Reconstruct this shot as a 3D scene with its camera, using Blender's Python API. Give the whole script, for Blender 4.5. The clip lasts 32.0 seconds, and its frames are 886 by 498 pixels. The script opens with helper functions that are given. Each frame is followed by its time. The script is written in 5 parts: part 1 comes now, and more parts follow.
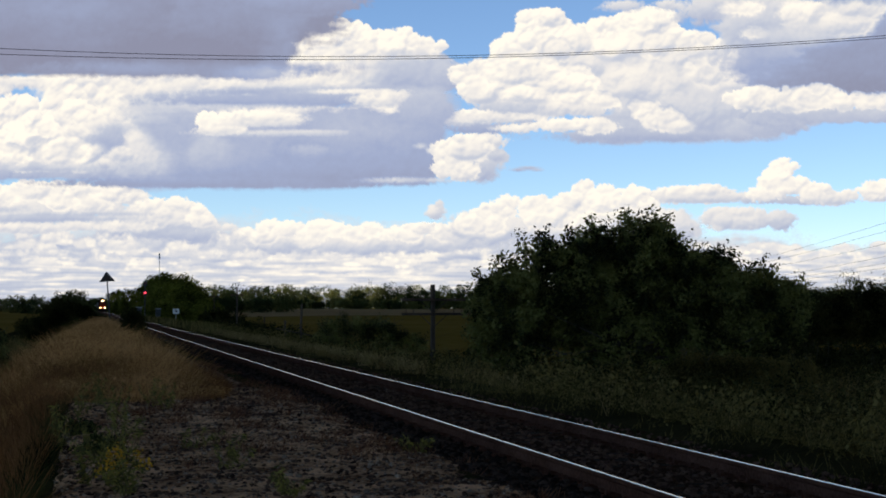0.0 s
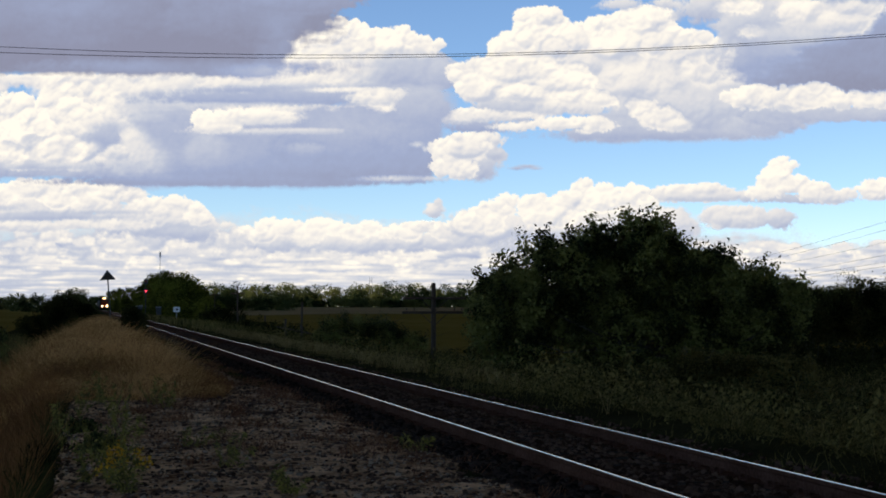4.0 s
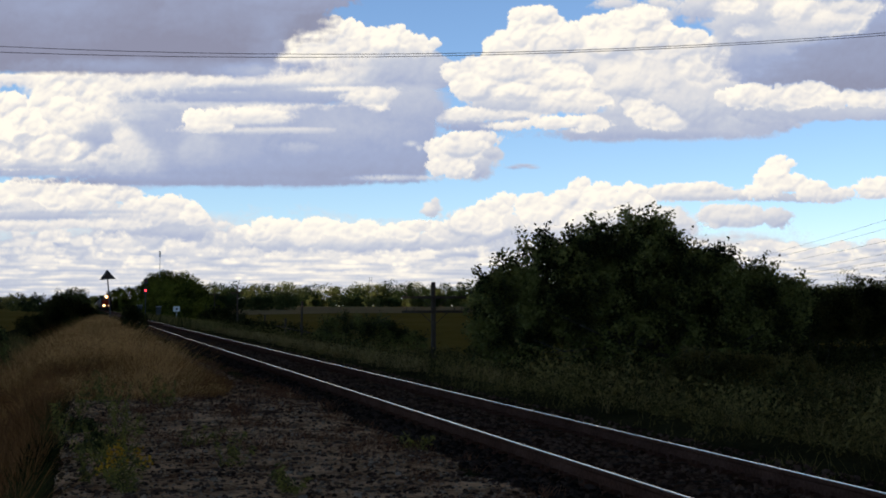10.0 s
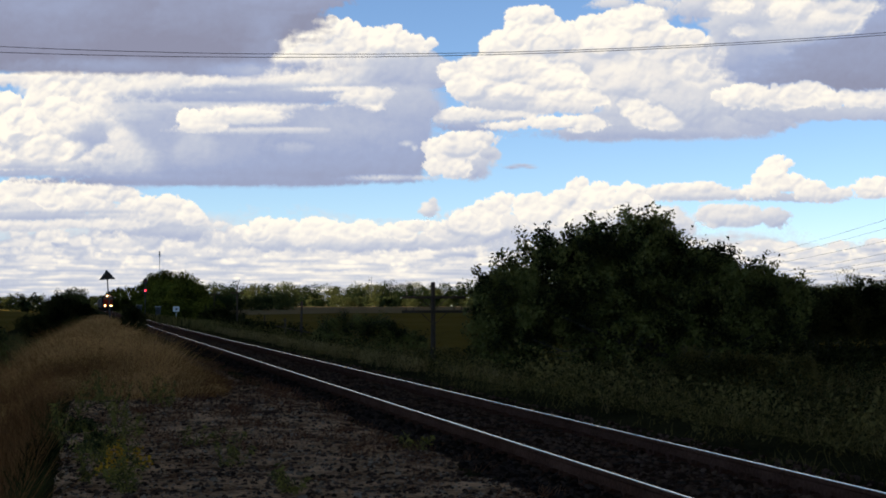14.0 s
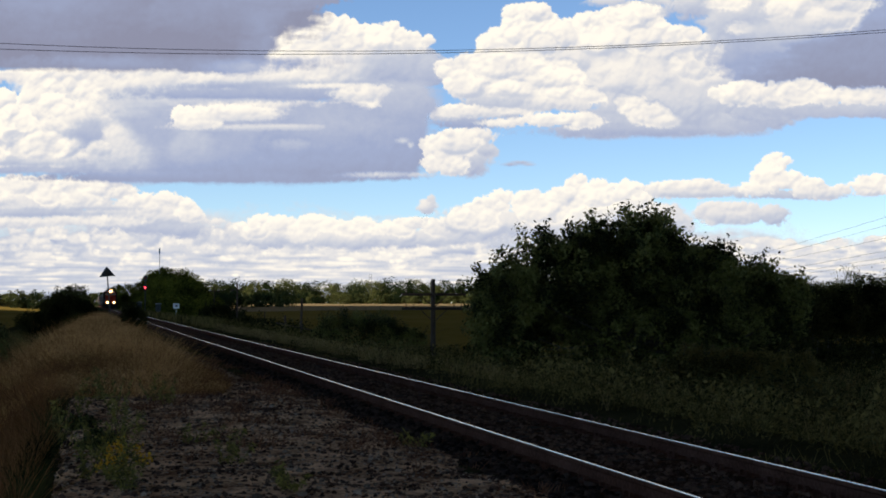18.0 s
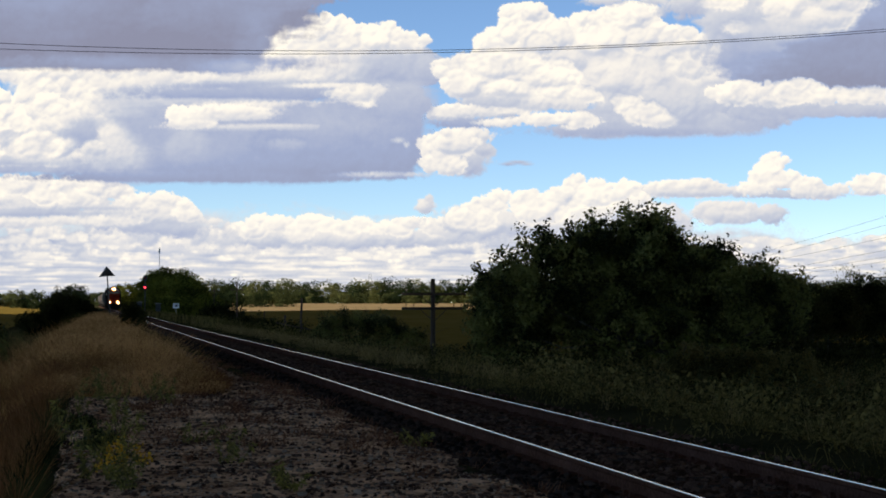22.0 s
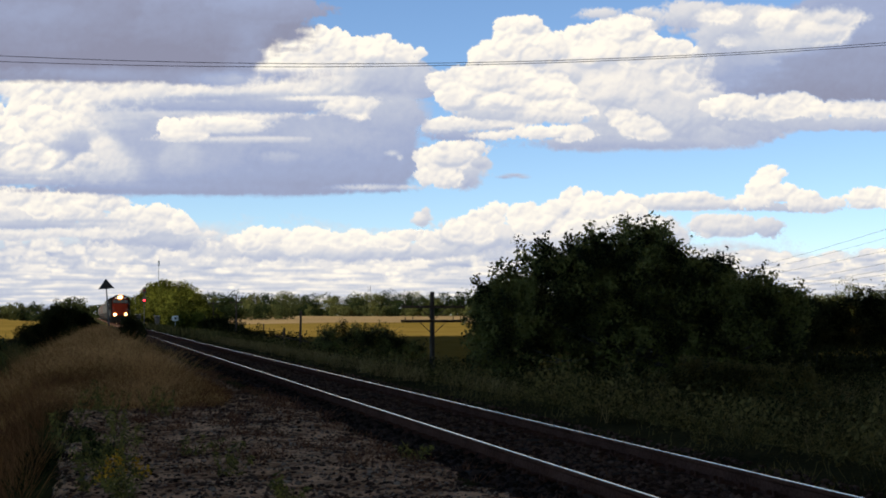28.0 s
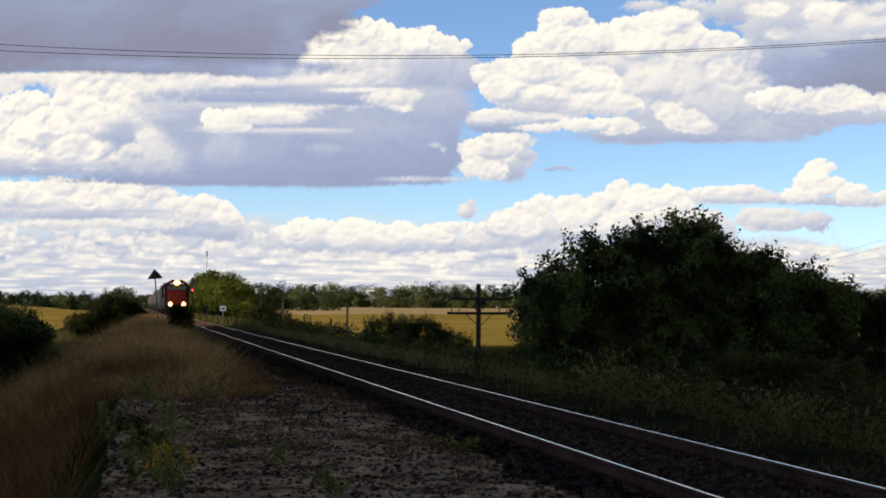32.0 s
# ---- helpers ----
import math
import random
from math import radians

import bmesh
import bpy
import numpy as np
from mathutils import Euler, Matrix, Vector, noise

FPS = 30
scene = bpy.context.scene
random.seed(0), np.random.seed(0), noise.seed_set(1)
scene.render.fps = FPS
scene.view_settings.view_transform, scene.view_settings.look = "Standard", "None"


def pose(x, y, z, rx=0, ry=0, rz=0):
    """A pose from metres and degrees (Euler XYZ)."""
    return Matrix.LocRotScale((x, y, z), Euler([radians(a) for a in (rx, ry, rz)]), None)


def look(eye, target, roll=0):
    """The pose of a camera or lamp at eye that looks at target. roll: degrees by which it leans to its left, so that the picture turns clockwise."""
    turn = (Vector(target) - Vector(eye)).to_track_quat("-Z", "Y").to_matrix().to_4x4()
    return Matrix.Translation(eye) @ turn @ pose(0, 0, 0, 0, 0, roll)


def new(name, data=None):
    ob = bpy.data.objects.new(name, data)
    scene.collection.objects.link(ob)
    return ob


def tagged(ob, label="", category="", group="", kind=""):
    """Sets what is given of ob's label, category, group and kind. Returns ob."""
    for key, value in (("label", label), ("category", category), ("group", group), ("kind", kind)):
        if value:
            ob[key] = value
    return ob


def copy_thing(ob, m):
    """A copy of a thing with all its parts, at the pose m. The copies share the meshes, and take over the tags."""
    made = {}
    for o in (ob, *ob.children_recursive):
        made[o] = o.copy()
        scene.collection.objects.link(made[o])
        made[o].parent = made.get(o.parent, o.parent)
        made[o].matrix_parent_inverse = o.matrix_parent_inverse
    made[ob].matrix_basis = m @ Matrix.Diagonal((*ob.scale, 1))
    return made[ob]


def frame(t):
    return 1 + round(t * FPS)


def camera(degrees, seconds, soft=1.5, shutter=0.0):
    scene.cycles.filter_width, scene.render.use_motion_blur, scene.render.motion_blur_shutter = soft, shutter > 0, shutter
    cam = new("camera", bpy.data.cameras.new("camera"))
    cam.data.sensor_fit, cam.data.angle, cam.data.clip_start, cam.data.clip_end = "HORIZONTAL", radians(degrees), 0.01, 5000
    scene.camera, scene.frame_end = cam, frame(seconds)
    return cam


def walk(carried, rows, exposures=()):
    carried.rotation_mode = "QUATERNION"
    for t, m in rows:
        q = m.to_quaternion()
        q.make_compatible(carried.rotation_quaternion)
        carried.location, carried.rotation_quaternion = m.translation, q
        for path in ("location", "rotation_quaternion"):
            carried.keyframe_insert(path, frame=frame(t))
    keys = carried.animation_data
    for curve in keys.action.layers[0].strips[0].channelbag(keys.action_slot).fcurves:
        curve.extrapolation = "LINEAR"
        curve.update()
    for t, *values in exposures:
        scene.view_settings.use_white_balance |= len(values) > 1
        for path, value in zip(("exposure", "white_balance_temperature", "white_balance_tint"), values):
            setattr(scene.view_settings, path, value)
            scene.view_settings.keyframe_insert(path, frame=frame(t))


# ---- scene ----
# ---- camera: a tripod beside the track, looking up the line ----
HEADING, EYE = 14.23, (0.0, 0.0, 1.535)
cam = camera(34.82, 32.0, soft=1.8)


def bearing(heading, rise, far=100.0, eye=EYE):
    """The place that far off, at a heading (degrees clockwise from +Y) and a rise (degrees)."""
    h, e = radians(heading), radians(rise)
    return Vector(eye) + far * Vector((math.sin(h) * math.cos(e), math.cos(h) * math.cos(e), math.sin(e)))


def spot(across, far, z=0.0):
    """A place that far along the tripod's middle heading and across (to the right) of it."""
    h = radians(HEADING)
    return Vector((far * math.sin(h) + across * math.cos(h), far * math.cos(h) - across * math.sin(h), z))


def aim(heading, rise, lean):
    return look(EYE, bearing(heading, rise), lean)


walk(cam, [
    (0, aim(14.230, 2.399, 0.002)),
    (0.5, aim(14.224, 2.405, -0.027)),
    (1, aim(14.210, 2.387, 0.036)),
    (1.5, aim(14.199, 2.378, -0.022)),
    (2, aim(14.196, 2.383, 0.008)),
    (2.5, aim(14.197, 2.386, 0.019)),
    (3, aim(14.195, 2.366, -0.047)),
    (3.5, aim(14.202, 2.356, 0.040)),
    (5.5, aim(14.224, 2.294, -0.107)),
    (6, aim(14.235, 2.301, -0.085)),
    (6.5, aim(14.241, 2.326, 0.013)),
    (7, aim(14.237, 2.334, -0.028)),
    (7.5, aim(14.230, 2.316, -0.058)),
    (8, aim(14.226, 2.312, -0.078)),
    (8.5, aim(14.224, 2.313, -0.113)),
    (9, aim(14.221, 2.314, -0.024)),
    (9.5, aim(14.210, 2.312, 0.010)),
    (10, aim(14.212, 2.302, -0.041)),
    (10.5, aim(14.208, 2.302, -0.060)),
    (11, aim(14.202, 2.298, -0.080)),
    (11.5, aim(14.218, 2.319, -0.026)),
    (12, aim(14.237, 2.317, -0.053)),
    (12.5, aim(14.233, 2.313, 0.012)),
    (13, aim(14.230, 2.310, 0.000)),
    (13.5, aim(14.231, 2.306, -0.031)),
    (14, aim(14.226, 2.300, -0.067)),
    (14.5, aim(14.161, 2.302, -0.057)),
    (16.5, aim(14.197, 2.164, -0.038)),
    (17, aim(14.200, 2.163, 0.032)),
    (17.5, aim(14.222, 2.169, -0.101)),
    (18, aim(14.225, 2.181, -0.038)),
    (18.5, aim(14.210, 2.203, -0.021)),
    (19, aim(14.199, 2.171, -0.007)),
    (19.5, aim(14.202, 2.166, -0.033)),
    (20, aim(14.199, 2.139, -0.025)),
    (20.5, aim(14.230, 2.152, -0.105)),
    (21, aim(14.232, 2.156, -0.083)),
    (21.5, aim(14.224, 2.165, -0.080)),
    (22, aim(14.232, 2.167, -0.072)),
    (22.5, aim(14.224, 2.174, -0.049)),
    (23, aim(14.202, 2.157, -0.083)),
    (23.5, aim(14.209, 2.140, -0.046)),
    (24, aim(14.214, 2.144, -0.045)),
    (24.5, aim(14.200, 2.160, -0.065)),
    (25, aim(14.198, 2.187, -0.039)),
    (25.5, aim(14.197, 2.178, -0.103)),
    (27.5, aim(14.260, 2.688, -0.005)),
    (28, aim(14.259, 2.686, -0.013)),
    (28.5, aim(14.241, 2.633, -0.092)),
    (29, aim(14.243, 2.667, -0.019)),
    (29.5, aim(14.209, 2.666, -0.024)),
    (30, aim(13.426, 2.648, 0.260)),
    (30.5, aim(13.053, 2.533, 0.766)),
    (31, aim(12.840, 2.426, 0.573)),
    (31.5, aim(12.622, 2.356, 0.434)),
    (32, aim(12.366, 2.359, 0.411)),
], exposures=[(0, 0.25), (32, 0.25)])

# ---- light: broken sky, sun from the left and behind, hidden by a passing cloud ----
SUN_AZ, SUN_EL = -98.0, 36.0
world = bpy.data.worlds.new("sky")
scene.world = world
world.use_nodes = True
wn = world.node_tree
sky_tex = wn.nodes.new("ShaderNodeTexSky")
sky_tex.sky_type, sky_tex.sun_disc = "NISHITA", False
sky_tex.sun_elevation, sky_tex.sun_rotation = radians(SUN_EL), radians(SUN_AZ)
sky_tex.air_density, sky_tex.dust_density, sky_tex.ozone_density, sky_tex.altitude = 1.0, 0.1, 4.6, 1600.0
wn.nodes["Background"].inputs["Strength"].default_value = 0.127
wn.links.new(sky_tex.outputs["Color"], wn.nodes["Background"].inputs["Color"])
SUN_WAY = bearing(SUN_AZ, SUN_EL, 1.0, (0, 0, 0))
sun = new("sun", bpy.data.lights.new("sun", "SUN"))
sun.data.energy, sun.data.angle, sun.data.color = 4.8, radians(0.5), (1.0, 0.93, 0.80)
sun.matrix_world = look(SUN_WAY * 50, (0, 0, 0))


# ---- materials ----
def material(name, dark, light, scale=4.0, rough=0.8, metal=0.0, bump=0.3, grain=60.0, glow=0.0, leaf=0.0, island=0.0, stain=None, spec=0.3, patch=1.0, tint=0.0):
    """Two colours mixed by a broad and a fine noise in object space, with relief; leaf: share of light let through; island: change from piece to piece; patch: strength of the broad noise."""
    m = bpy.data.materials.new(name)
    m.use_nodes = True
    nt = m.node_tree
    N, L = nt.nodes, nt.links
    b = N["Principled BSDF"]
    b.inputs["Roughness"].default_value, b.inputs["Metallic"].default_value = rough, metal
    b.inputs["Specular IOR Level"].default_value = spec
    tc = N.new("ShaderNodeTexCoord")
    broad, fine = N.new("ShaderNodeTexNoise"), N.new("ShaderNodeTexNoise")
    broad.inputs["Scale"].default_value, broad.inputs["Detail"].default_value = scale, 4.0
    fine.inputs["Scale"].default_value, fine.inputs["Detail"].default_value = grain, 3.0
    add = N.new("ShaderNodeMath")
    add.operation = "ADD"
    half = N.new("ShaderNodeMath")
    half.operation, half.inputs[1].default_value = "MULTIPLY_ADD", 0.5
    half.inputs[2].default_value = 0.0
    for n in (broad, fine):
        L.new(tc.outputs["Object"], n.inputs["Vector"])
    widen = N.new("ShaderNodeMath")
    widen.operation = "MULTIPLY_ADD"
    widen.inputs[1].default_value, widen.inputs[2].default_value = patch, 0.5 - 0.5 * patch
    L.new(broad.outputs["Fac"], widen.inputs[0])
    L.new(widen.outputs[0], add.inputs[0])
    L.new(fine.outputs["Fac"], add.inputs[1])
    L.new(add.outputs[0], half.inputs[0])
    ramp = N.new("ShaderNodeValToRGB")
    ramp.color_ramp.elements[0].position, ramp.color_ramp.elements[1].position = 0.36, 0.64
    ramp.color_ramp.elements[0].color, ramp.color_ramp.elements[1].color = (*dark, 1), (*light, 1)
    if stain:
        e = ramp.color_ramp.elements.new(0.72)
        e.color = (*stain, 1)
    fac = half.outputs[0]
    if island:
        geo, mul = N.new("ShaderNodeNewGeometry"), N.new("ShaderNodeMath")
        mul.operation, mul.inputs[1].default_value = "MULTIPLY_ADD", island
        mul.inputs[2].default_value = -island / 2
        L.new(geo.outputs["Random Per Island"], mul.inputs[0])
        plus = N.new("ShaderNodeMath")
        plus.operation = "ADD"
        L.new(mul.outputs[0], plus.inputs[0])
        L.new(fac, plus.inputs[1])
        fac = plus.outputs[0]
    if tint:
        own, plus = N.new("ShaderNodeAttribute"), N.new("ShaderNodeMath")
        own.attribute_name, plus.operation, plus.inputs[1].default_value = "tint", "MULTIPLY_ADD", tint
        L.new(own.outputs["Fac"], plus.inputs[0])
        L.new(fac, plus.inputs[2])
        fac = plus.outputs[0]
    L.new(fac, ramp.inputs["Fac"])
    L.new(ramp.outputs["Color"], b.inputs["Base Color"])
    if bump:
        bp = N.new("ShaderNodeBump")
        bp.inputs["Strength"].default_value, bp.inputs["Distance"].default_value = bump, 0.02
        L.new(fine.outputs["Fac"], bp.inputs["Height"])
        L.new(bp.outputs["Normal"], b.inputs["Normal"])
    if glow:
        b.inputs["Emission Strength"].default_value = glow
        b.inputs["Emission Color"].default_value = (*light, 1)
    if leaf:
        tr, mix = N.new("ShaderNodeBsdfTranslucent"), N.new("ShaderNodeMixShader")
        mix.inputs[0].default_value = leaf
        L.new(ramp.outputs["Color"], tr.inputs["Color"])
        L.new(b.outputs[0], mix.inputs[1])
        L.new(tr.outputs[0], mix.inputs[2])
        L.new(mix.outputs[0], N["Material Output"].inputs["Surface"])
    return m


M_GROUND = material("soil", (0.02, 0.02, 0.01), (0.05, 0.045, 0.02), 0.6, 0.95, grain=14, bump=0.6, spec=0.0)
M_STUBBLE = material("tan_stubble", (0.205, 0.14, 0.068), (0.29, 0.205, 0.105), 0.02, 0.95, grain=0.5, spec=0.0)
M_ROAD = material("gravel_road", (0.13, 0.115, 0.095), (0.22, 0.195, 0.16), 0.8, 0.95, grain=18, bump=0.5, spec=0.0)
M_FIELD = material("ripe_field", (0.14, 0.096, 0.019), (0.22, 0.147, 0.038), 0.02, 0.95, grain=0.5, spec=0.0)
M_CINDER = material("cinder", (0.11, 0.065, 0.042), (0.36, 0.235, 0.155), 1.2, 0.95, grain=22, bump=1.0, spec=0.0)
M_GRAVEL = material("gravel", (0.115, 0.056, 0.031), (0.72, 0.445, 0.265), 1.6, 0.95, grain=15, bump=1.0, patch=1.6, spec=0.0)
M_STONE = material("grey_stone", (0.10, 0.073, 0.053), (0.34, 0.255, 0.19), 3, 0.95, island=0.5, spec=0.0)
M_BALLAST = material("dark_ballast", (0.033, 0.0185, 0.013), (0.122, 0.074, 0.052), 3, 0.9, island=0.4, spec=0.0)
M_CLINKER = material("black_clinker", (0.012, 0.009, 0.008), (0.055, 0.037, 0.029), 3, 0.9, island=0.5, spec=0.0)
M_RAILSIDE = material("rusty_rail", (0.045, 0.020, 0.0135), (0.10, 0.050, 0.035), 1.5, 0.9, grain=30, spec=0.0)
M_RAILTOP = material("polished_steel", (0.95, 0.79, 0.58), (1.0, 0.88, 0.67), 0.8, 0.20, metal=1.0, bump=0.02)
M_TIE = material("old_timber", (0.03, 0.024, 0.02), (0.075, 0.06, 0.05), 2, 0.95, grain=30, spec=0.0)
M_DRY = material("dry_grass", (0.21, 0.100, 0.036), (0.62, 0.330, 0.125), 0.55, 0.9, island=0.3, patch=3.0, leaf=0.3, bump=0, spec=0.0)
# a browner, darker version of dry_grass for the near bank and berm front
M_BROWNGRASS = material("brown_grass", (0.11, 0.046, 0.018), (0.30, 0.137, 0.052), 0.9, 0.9, island=0.35, leaf=0.3, bump=0, spec=0.0, patch=3.0)
M_WEED = material("weeds", (0.030, 0.0275, 0.010), (0.185, 0.143, 0.047), 0.6, 0.9, island=0.3, patch=2.8, leaf=0.3, bump=0, spec=0.0)
M_WEEDPALE = material("seeding_weeds", (0.12, 0.083, 0.032), (0.30, 0.21, 0.088), 0.3, 0.9, island=0.6, leaf=0.3, bump=0, spec=0.0)
M_LEAF = material("maple_leaves", (0.018, 0.024, 0.008), (0.21, 0.205, 0.062), 0.8, 0.75, island=0.25, patch=3.5, leaf=0.35, bump=0, spec=0.08)
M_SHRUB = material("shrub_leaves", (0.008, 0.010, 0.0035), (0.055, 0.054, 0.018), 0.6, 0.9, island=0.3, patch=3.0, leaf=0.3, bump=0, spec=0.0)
M_HEDGE = material("willow_leaves", (0.026, 0.031, 0.006), (0.175, 0.18, 0.03), 0.3, 0.9, island=0.18, patch=2.0, leaf=0.3, bump=0, spec=0.0)
M_WOOD = material("far_leaves", (0.030, 0.043, 0.017), (0.125, 0.13, 0.043), 0.03, 0.9, island=0.12, patch=1.0, leaf=0.25, bump=0, spec=0.0, tint=0.40)
M_BARK = material("bark", (0.035, 0.03, 0.024), (0.09, 0.075, 0.06), 3, 0.95, grain=25)
M_POLE = material("weathered_pole", (0.032, 0.021, 0.015), (0.085, 0.059, 0.042), 1.5, 0.9, grain=35)
M_DECK = material("cloud_underside", (0.70, 0.70, 0.71), (0.82, 0.82, 0.83), 0.004, 1.0, bump=0, grain=0.03, spec=0.0)


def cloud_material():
    """Glowing vapour of the far sky with sun and shade painted into its glow: cream where lit, blue-grey where shaded,
    thinning out to nothing at its edges.
    """
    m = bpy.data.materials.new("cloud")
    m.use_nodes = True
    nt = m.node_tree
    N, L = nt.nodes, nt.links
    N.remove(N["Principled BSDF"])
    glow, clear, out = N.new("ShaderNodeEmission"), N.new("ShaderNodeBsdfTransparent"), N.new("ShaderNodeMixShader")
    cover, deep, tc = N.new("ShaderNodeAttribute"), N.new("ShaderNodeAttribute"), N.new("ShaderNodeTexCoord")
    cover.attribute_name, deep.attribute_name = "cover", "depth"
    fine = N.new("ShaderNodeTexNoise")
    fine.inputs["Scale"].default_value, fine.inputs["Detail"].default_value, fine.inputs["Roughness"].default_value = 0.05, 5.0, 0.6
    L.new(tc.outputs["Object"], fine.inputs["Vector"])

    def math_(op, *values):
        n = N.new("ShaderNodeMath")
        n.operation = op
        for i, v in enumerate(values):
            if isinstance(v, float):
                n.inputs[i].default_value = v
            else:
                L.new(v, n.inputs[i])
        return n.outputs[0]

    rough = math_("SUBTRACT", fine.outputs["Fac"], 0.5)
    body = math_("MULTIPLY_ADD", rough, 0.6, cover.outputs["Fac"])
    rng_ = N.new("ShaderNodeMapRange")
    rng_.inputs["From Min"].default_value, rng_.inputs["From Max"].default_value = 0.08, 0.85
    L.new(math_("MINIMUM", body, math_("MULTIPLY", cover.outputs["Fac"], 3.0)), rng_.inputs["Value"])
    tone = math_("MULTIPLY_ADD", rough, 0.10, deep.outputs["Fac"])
    # lit cream to shaded blue-grey, painted into the emission by tone
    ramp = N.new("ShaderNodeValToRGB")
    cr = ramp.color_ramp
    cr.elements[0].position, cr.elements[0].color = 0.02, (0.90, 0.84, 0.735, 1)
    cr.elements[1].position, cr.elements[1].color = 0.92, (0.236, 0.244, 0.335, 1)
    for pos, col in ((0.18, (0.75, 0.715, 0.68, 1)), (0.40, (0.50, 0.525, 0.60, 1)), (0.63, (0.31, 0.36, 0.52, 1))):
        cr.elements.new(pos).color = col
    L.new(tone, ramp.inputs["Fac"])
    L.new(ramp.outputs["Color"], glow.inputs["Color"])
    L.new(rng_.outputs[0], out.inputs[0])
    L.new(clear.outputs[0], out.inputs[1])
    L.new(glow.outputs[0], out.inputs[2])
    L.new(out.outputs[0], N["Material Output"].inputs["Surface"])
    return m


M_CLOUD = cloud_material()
M_WIRE = material("black_cable", (0.012, 0.012, 0.014), (0.03, 0.03, 0.032), 3, 0.6, bump=0)
M_RED = material("red_paint", (0.13, 0.016, 0.008), (0.22, 0.030, 0.013), 0.9, 0.6, grain=12, bump=0.05, spec=0.05)
M_BLACK = material("black_paint", (0.012, 0.011, 0.010), (0.032, 0.028, 0.025), 1.2, 0.8, grain=14, bump=0.05, spec=0.0)
M_WHITE = material("white_paint", (0.62, 0.61, 0.58), (0.80, 0.79, 0.76), 1.5, 0.6, grain=20, bump=0.05)
M_HOPPER = material("pale_grey_paint", (0.085, 0.08, 0.075), (0.19, 0.18, 0.165), 0.6, 0.65, grain=9, bump=0.05, stain=(0.30, 0.26, 0.21), spec=0.0)
M_BROWNCAR = material("brown_paint", (0.12, 0.05, 0.035), (0.22, 0.10, 0.07), 0.6, 0.7, grain=9, bump=0.05, spec=0.0)
M_GREYMETAL = material("galvanised", (0.22, 0.23, 0.24), (0.36, 0.37, 0.38), 2, 0.5, metal=0.6, bump=0.05)
M_GLASS = material("dark_glass", (0.01, 0.012, 0.015), (0.02, 0.024, 0.03), 2, 0.08, bump=0, spec=0.6)
M_LAMP = material("lit_headlight", (1.0, 0.60, 0.24), (1.0, 0.66, 0.30), 1, 0.4, bump=0, glow=14)
# weak orange glow that stands in for the glare round the lit lamps
M_HALO = material("lamp_halo", (1.0, 0.30, 0.06), (1.0, 0.34, 0.08), 1, 0.4, bump=0, glow=1.6)
M_REDLAMP = material("lit_red_lens", (1.0, 0.02, 0.03), (1.0, 0.03, 0.04), 1, 0.4, bump=0, glow=7)
M_YELLOW = material("goldenrod", (0.42, 0.20, 0.010), (0.68, 0.37, 0.025), 4, 0.8, island=0.5, leaf=0.2, bump=0)
M_GREENW = material("green_weed", (0.075, 0.066, 0.013), (0.25, 0.21, 0.042), 1.0, 0.7, island=0.6, leaf=0.3, bump=0)
M_SIGN = material("dark_plate", (0.03, 0.032, 0.034), (0.07, 0.07, 0.07), 2, 0.7, bump=0.1)
M_REDWEED = material("reddish_weeds", (0.10, 0.04, 0.022), (0.22, 0.11, 0.06), 1.2, 0.9, island=0.6, leaf=0.3, bump=0, spec=0.0)
M_SILVER = material("silver_paint", (0.10, 0.105, 0.11), (0.16, 0.165, 0.17), 1.5, 0.35, bump=0.02)


# ---- building helpers ----
def part(name, bm, mat, parent=None, label="", smooth=False):
    me = bpy.data.meshes.new(name)
    bm.to_mesh(me)
    bm.free()
    me.materials.append(mat)
    if smooth:
        for p in me.polygons:
            p.use_smooth = True
    ob = new(name, me)
    ob.parent = parent
    if label:
        ob["label"] = label
    return ob


def empty(name, m, label, category, group="", kind=""):
    ob = new(name)
    ob.empty_display_size = 0.2
    ob.matrix_world = m
    return tagged(ob, label, category, group, kind)


def box(bm, cx, cy, cz, sx, sy, sz, bevel=0.0, turn=None):
    m = Matrix.Translation((cx, cy, cz)) @ (turn or Matrix()) @ Matrix.Diagonal((sx, sy, sz, 1))
    got = bmesh.ops.create_cube(bm, size=1.0, matrix=m)
    if bevel:
        edges = list({e for v in got["verts"] for e in v.link_edges})
        bmesh.ops.bevel(bm, geom=edges, offset=bevel, segments=2, affect="EDGES", profile=0.5)
    return bm


def rod(bm, a, b, r0, r1=None, n=10):
    """A tapered round bar from a to b."""
    a, b = Vector(a), Vector(b)
    d = b - a
    m = Matrix.Translation((a + b) / 2) @ d.to_track_quat("Z", "Y").to_matrix().to_4x4()
    bmesh.ops.create_cone(bm, cap_ends=True, segments=n, radius1=r0, radius2=r0 if r1 is None else r1, depth=d.length, matrix=m)
    return bm


def prism(bm, outline, y0, y1):
    """An outline in x and z, drawn out from y0 to y1."""
    a = [bm.verts.new((x, y0, z)) for x, z in outline]
    b = [bm.verts.new((x, y1, z)) for x, z in outline]
    n = len(a)
    bm.faces.new(a[::-1])
    bm.faces.new(b)
    for i in range(n):
        bm.faces.new((a[i], a[(i + 1) % n], b[(i + 1) % n], b[i]))
    bmesh.ops.recalc_face_normals(bm, faces=bm.faces[:])
    return bm


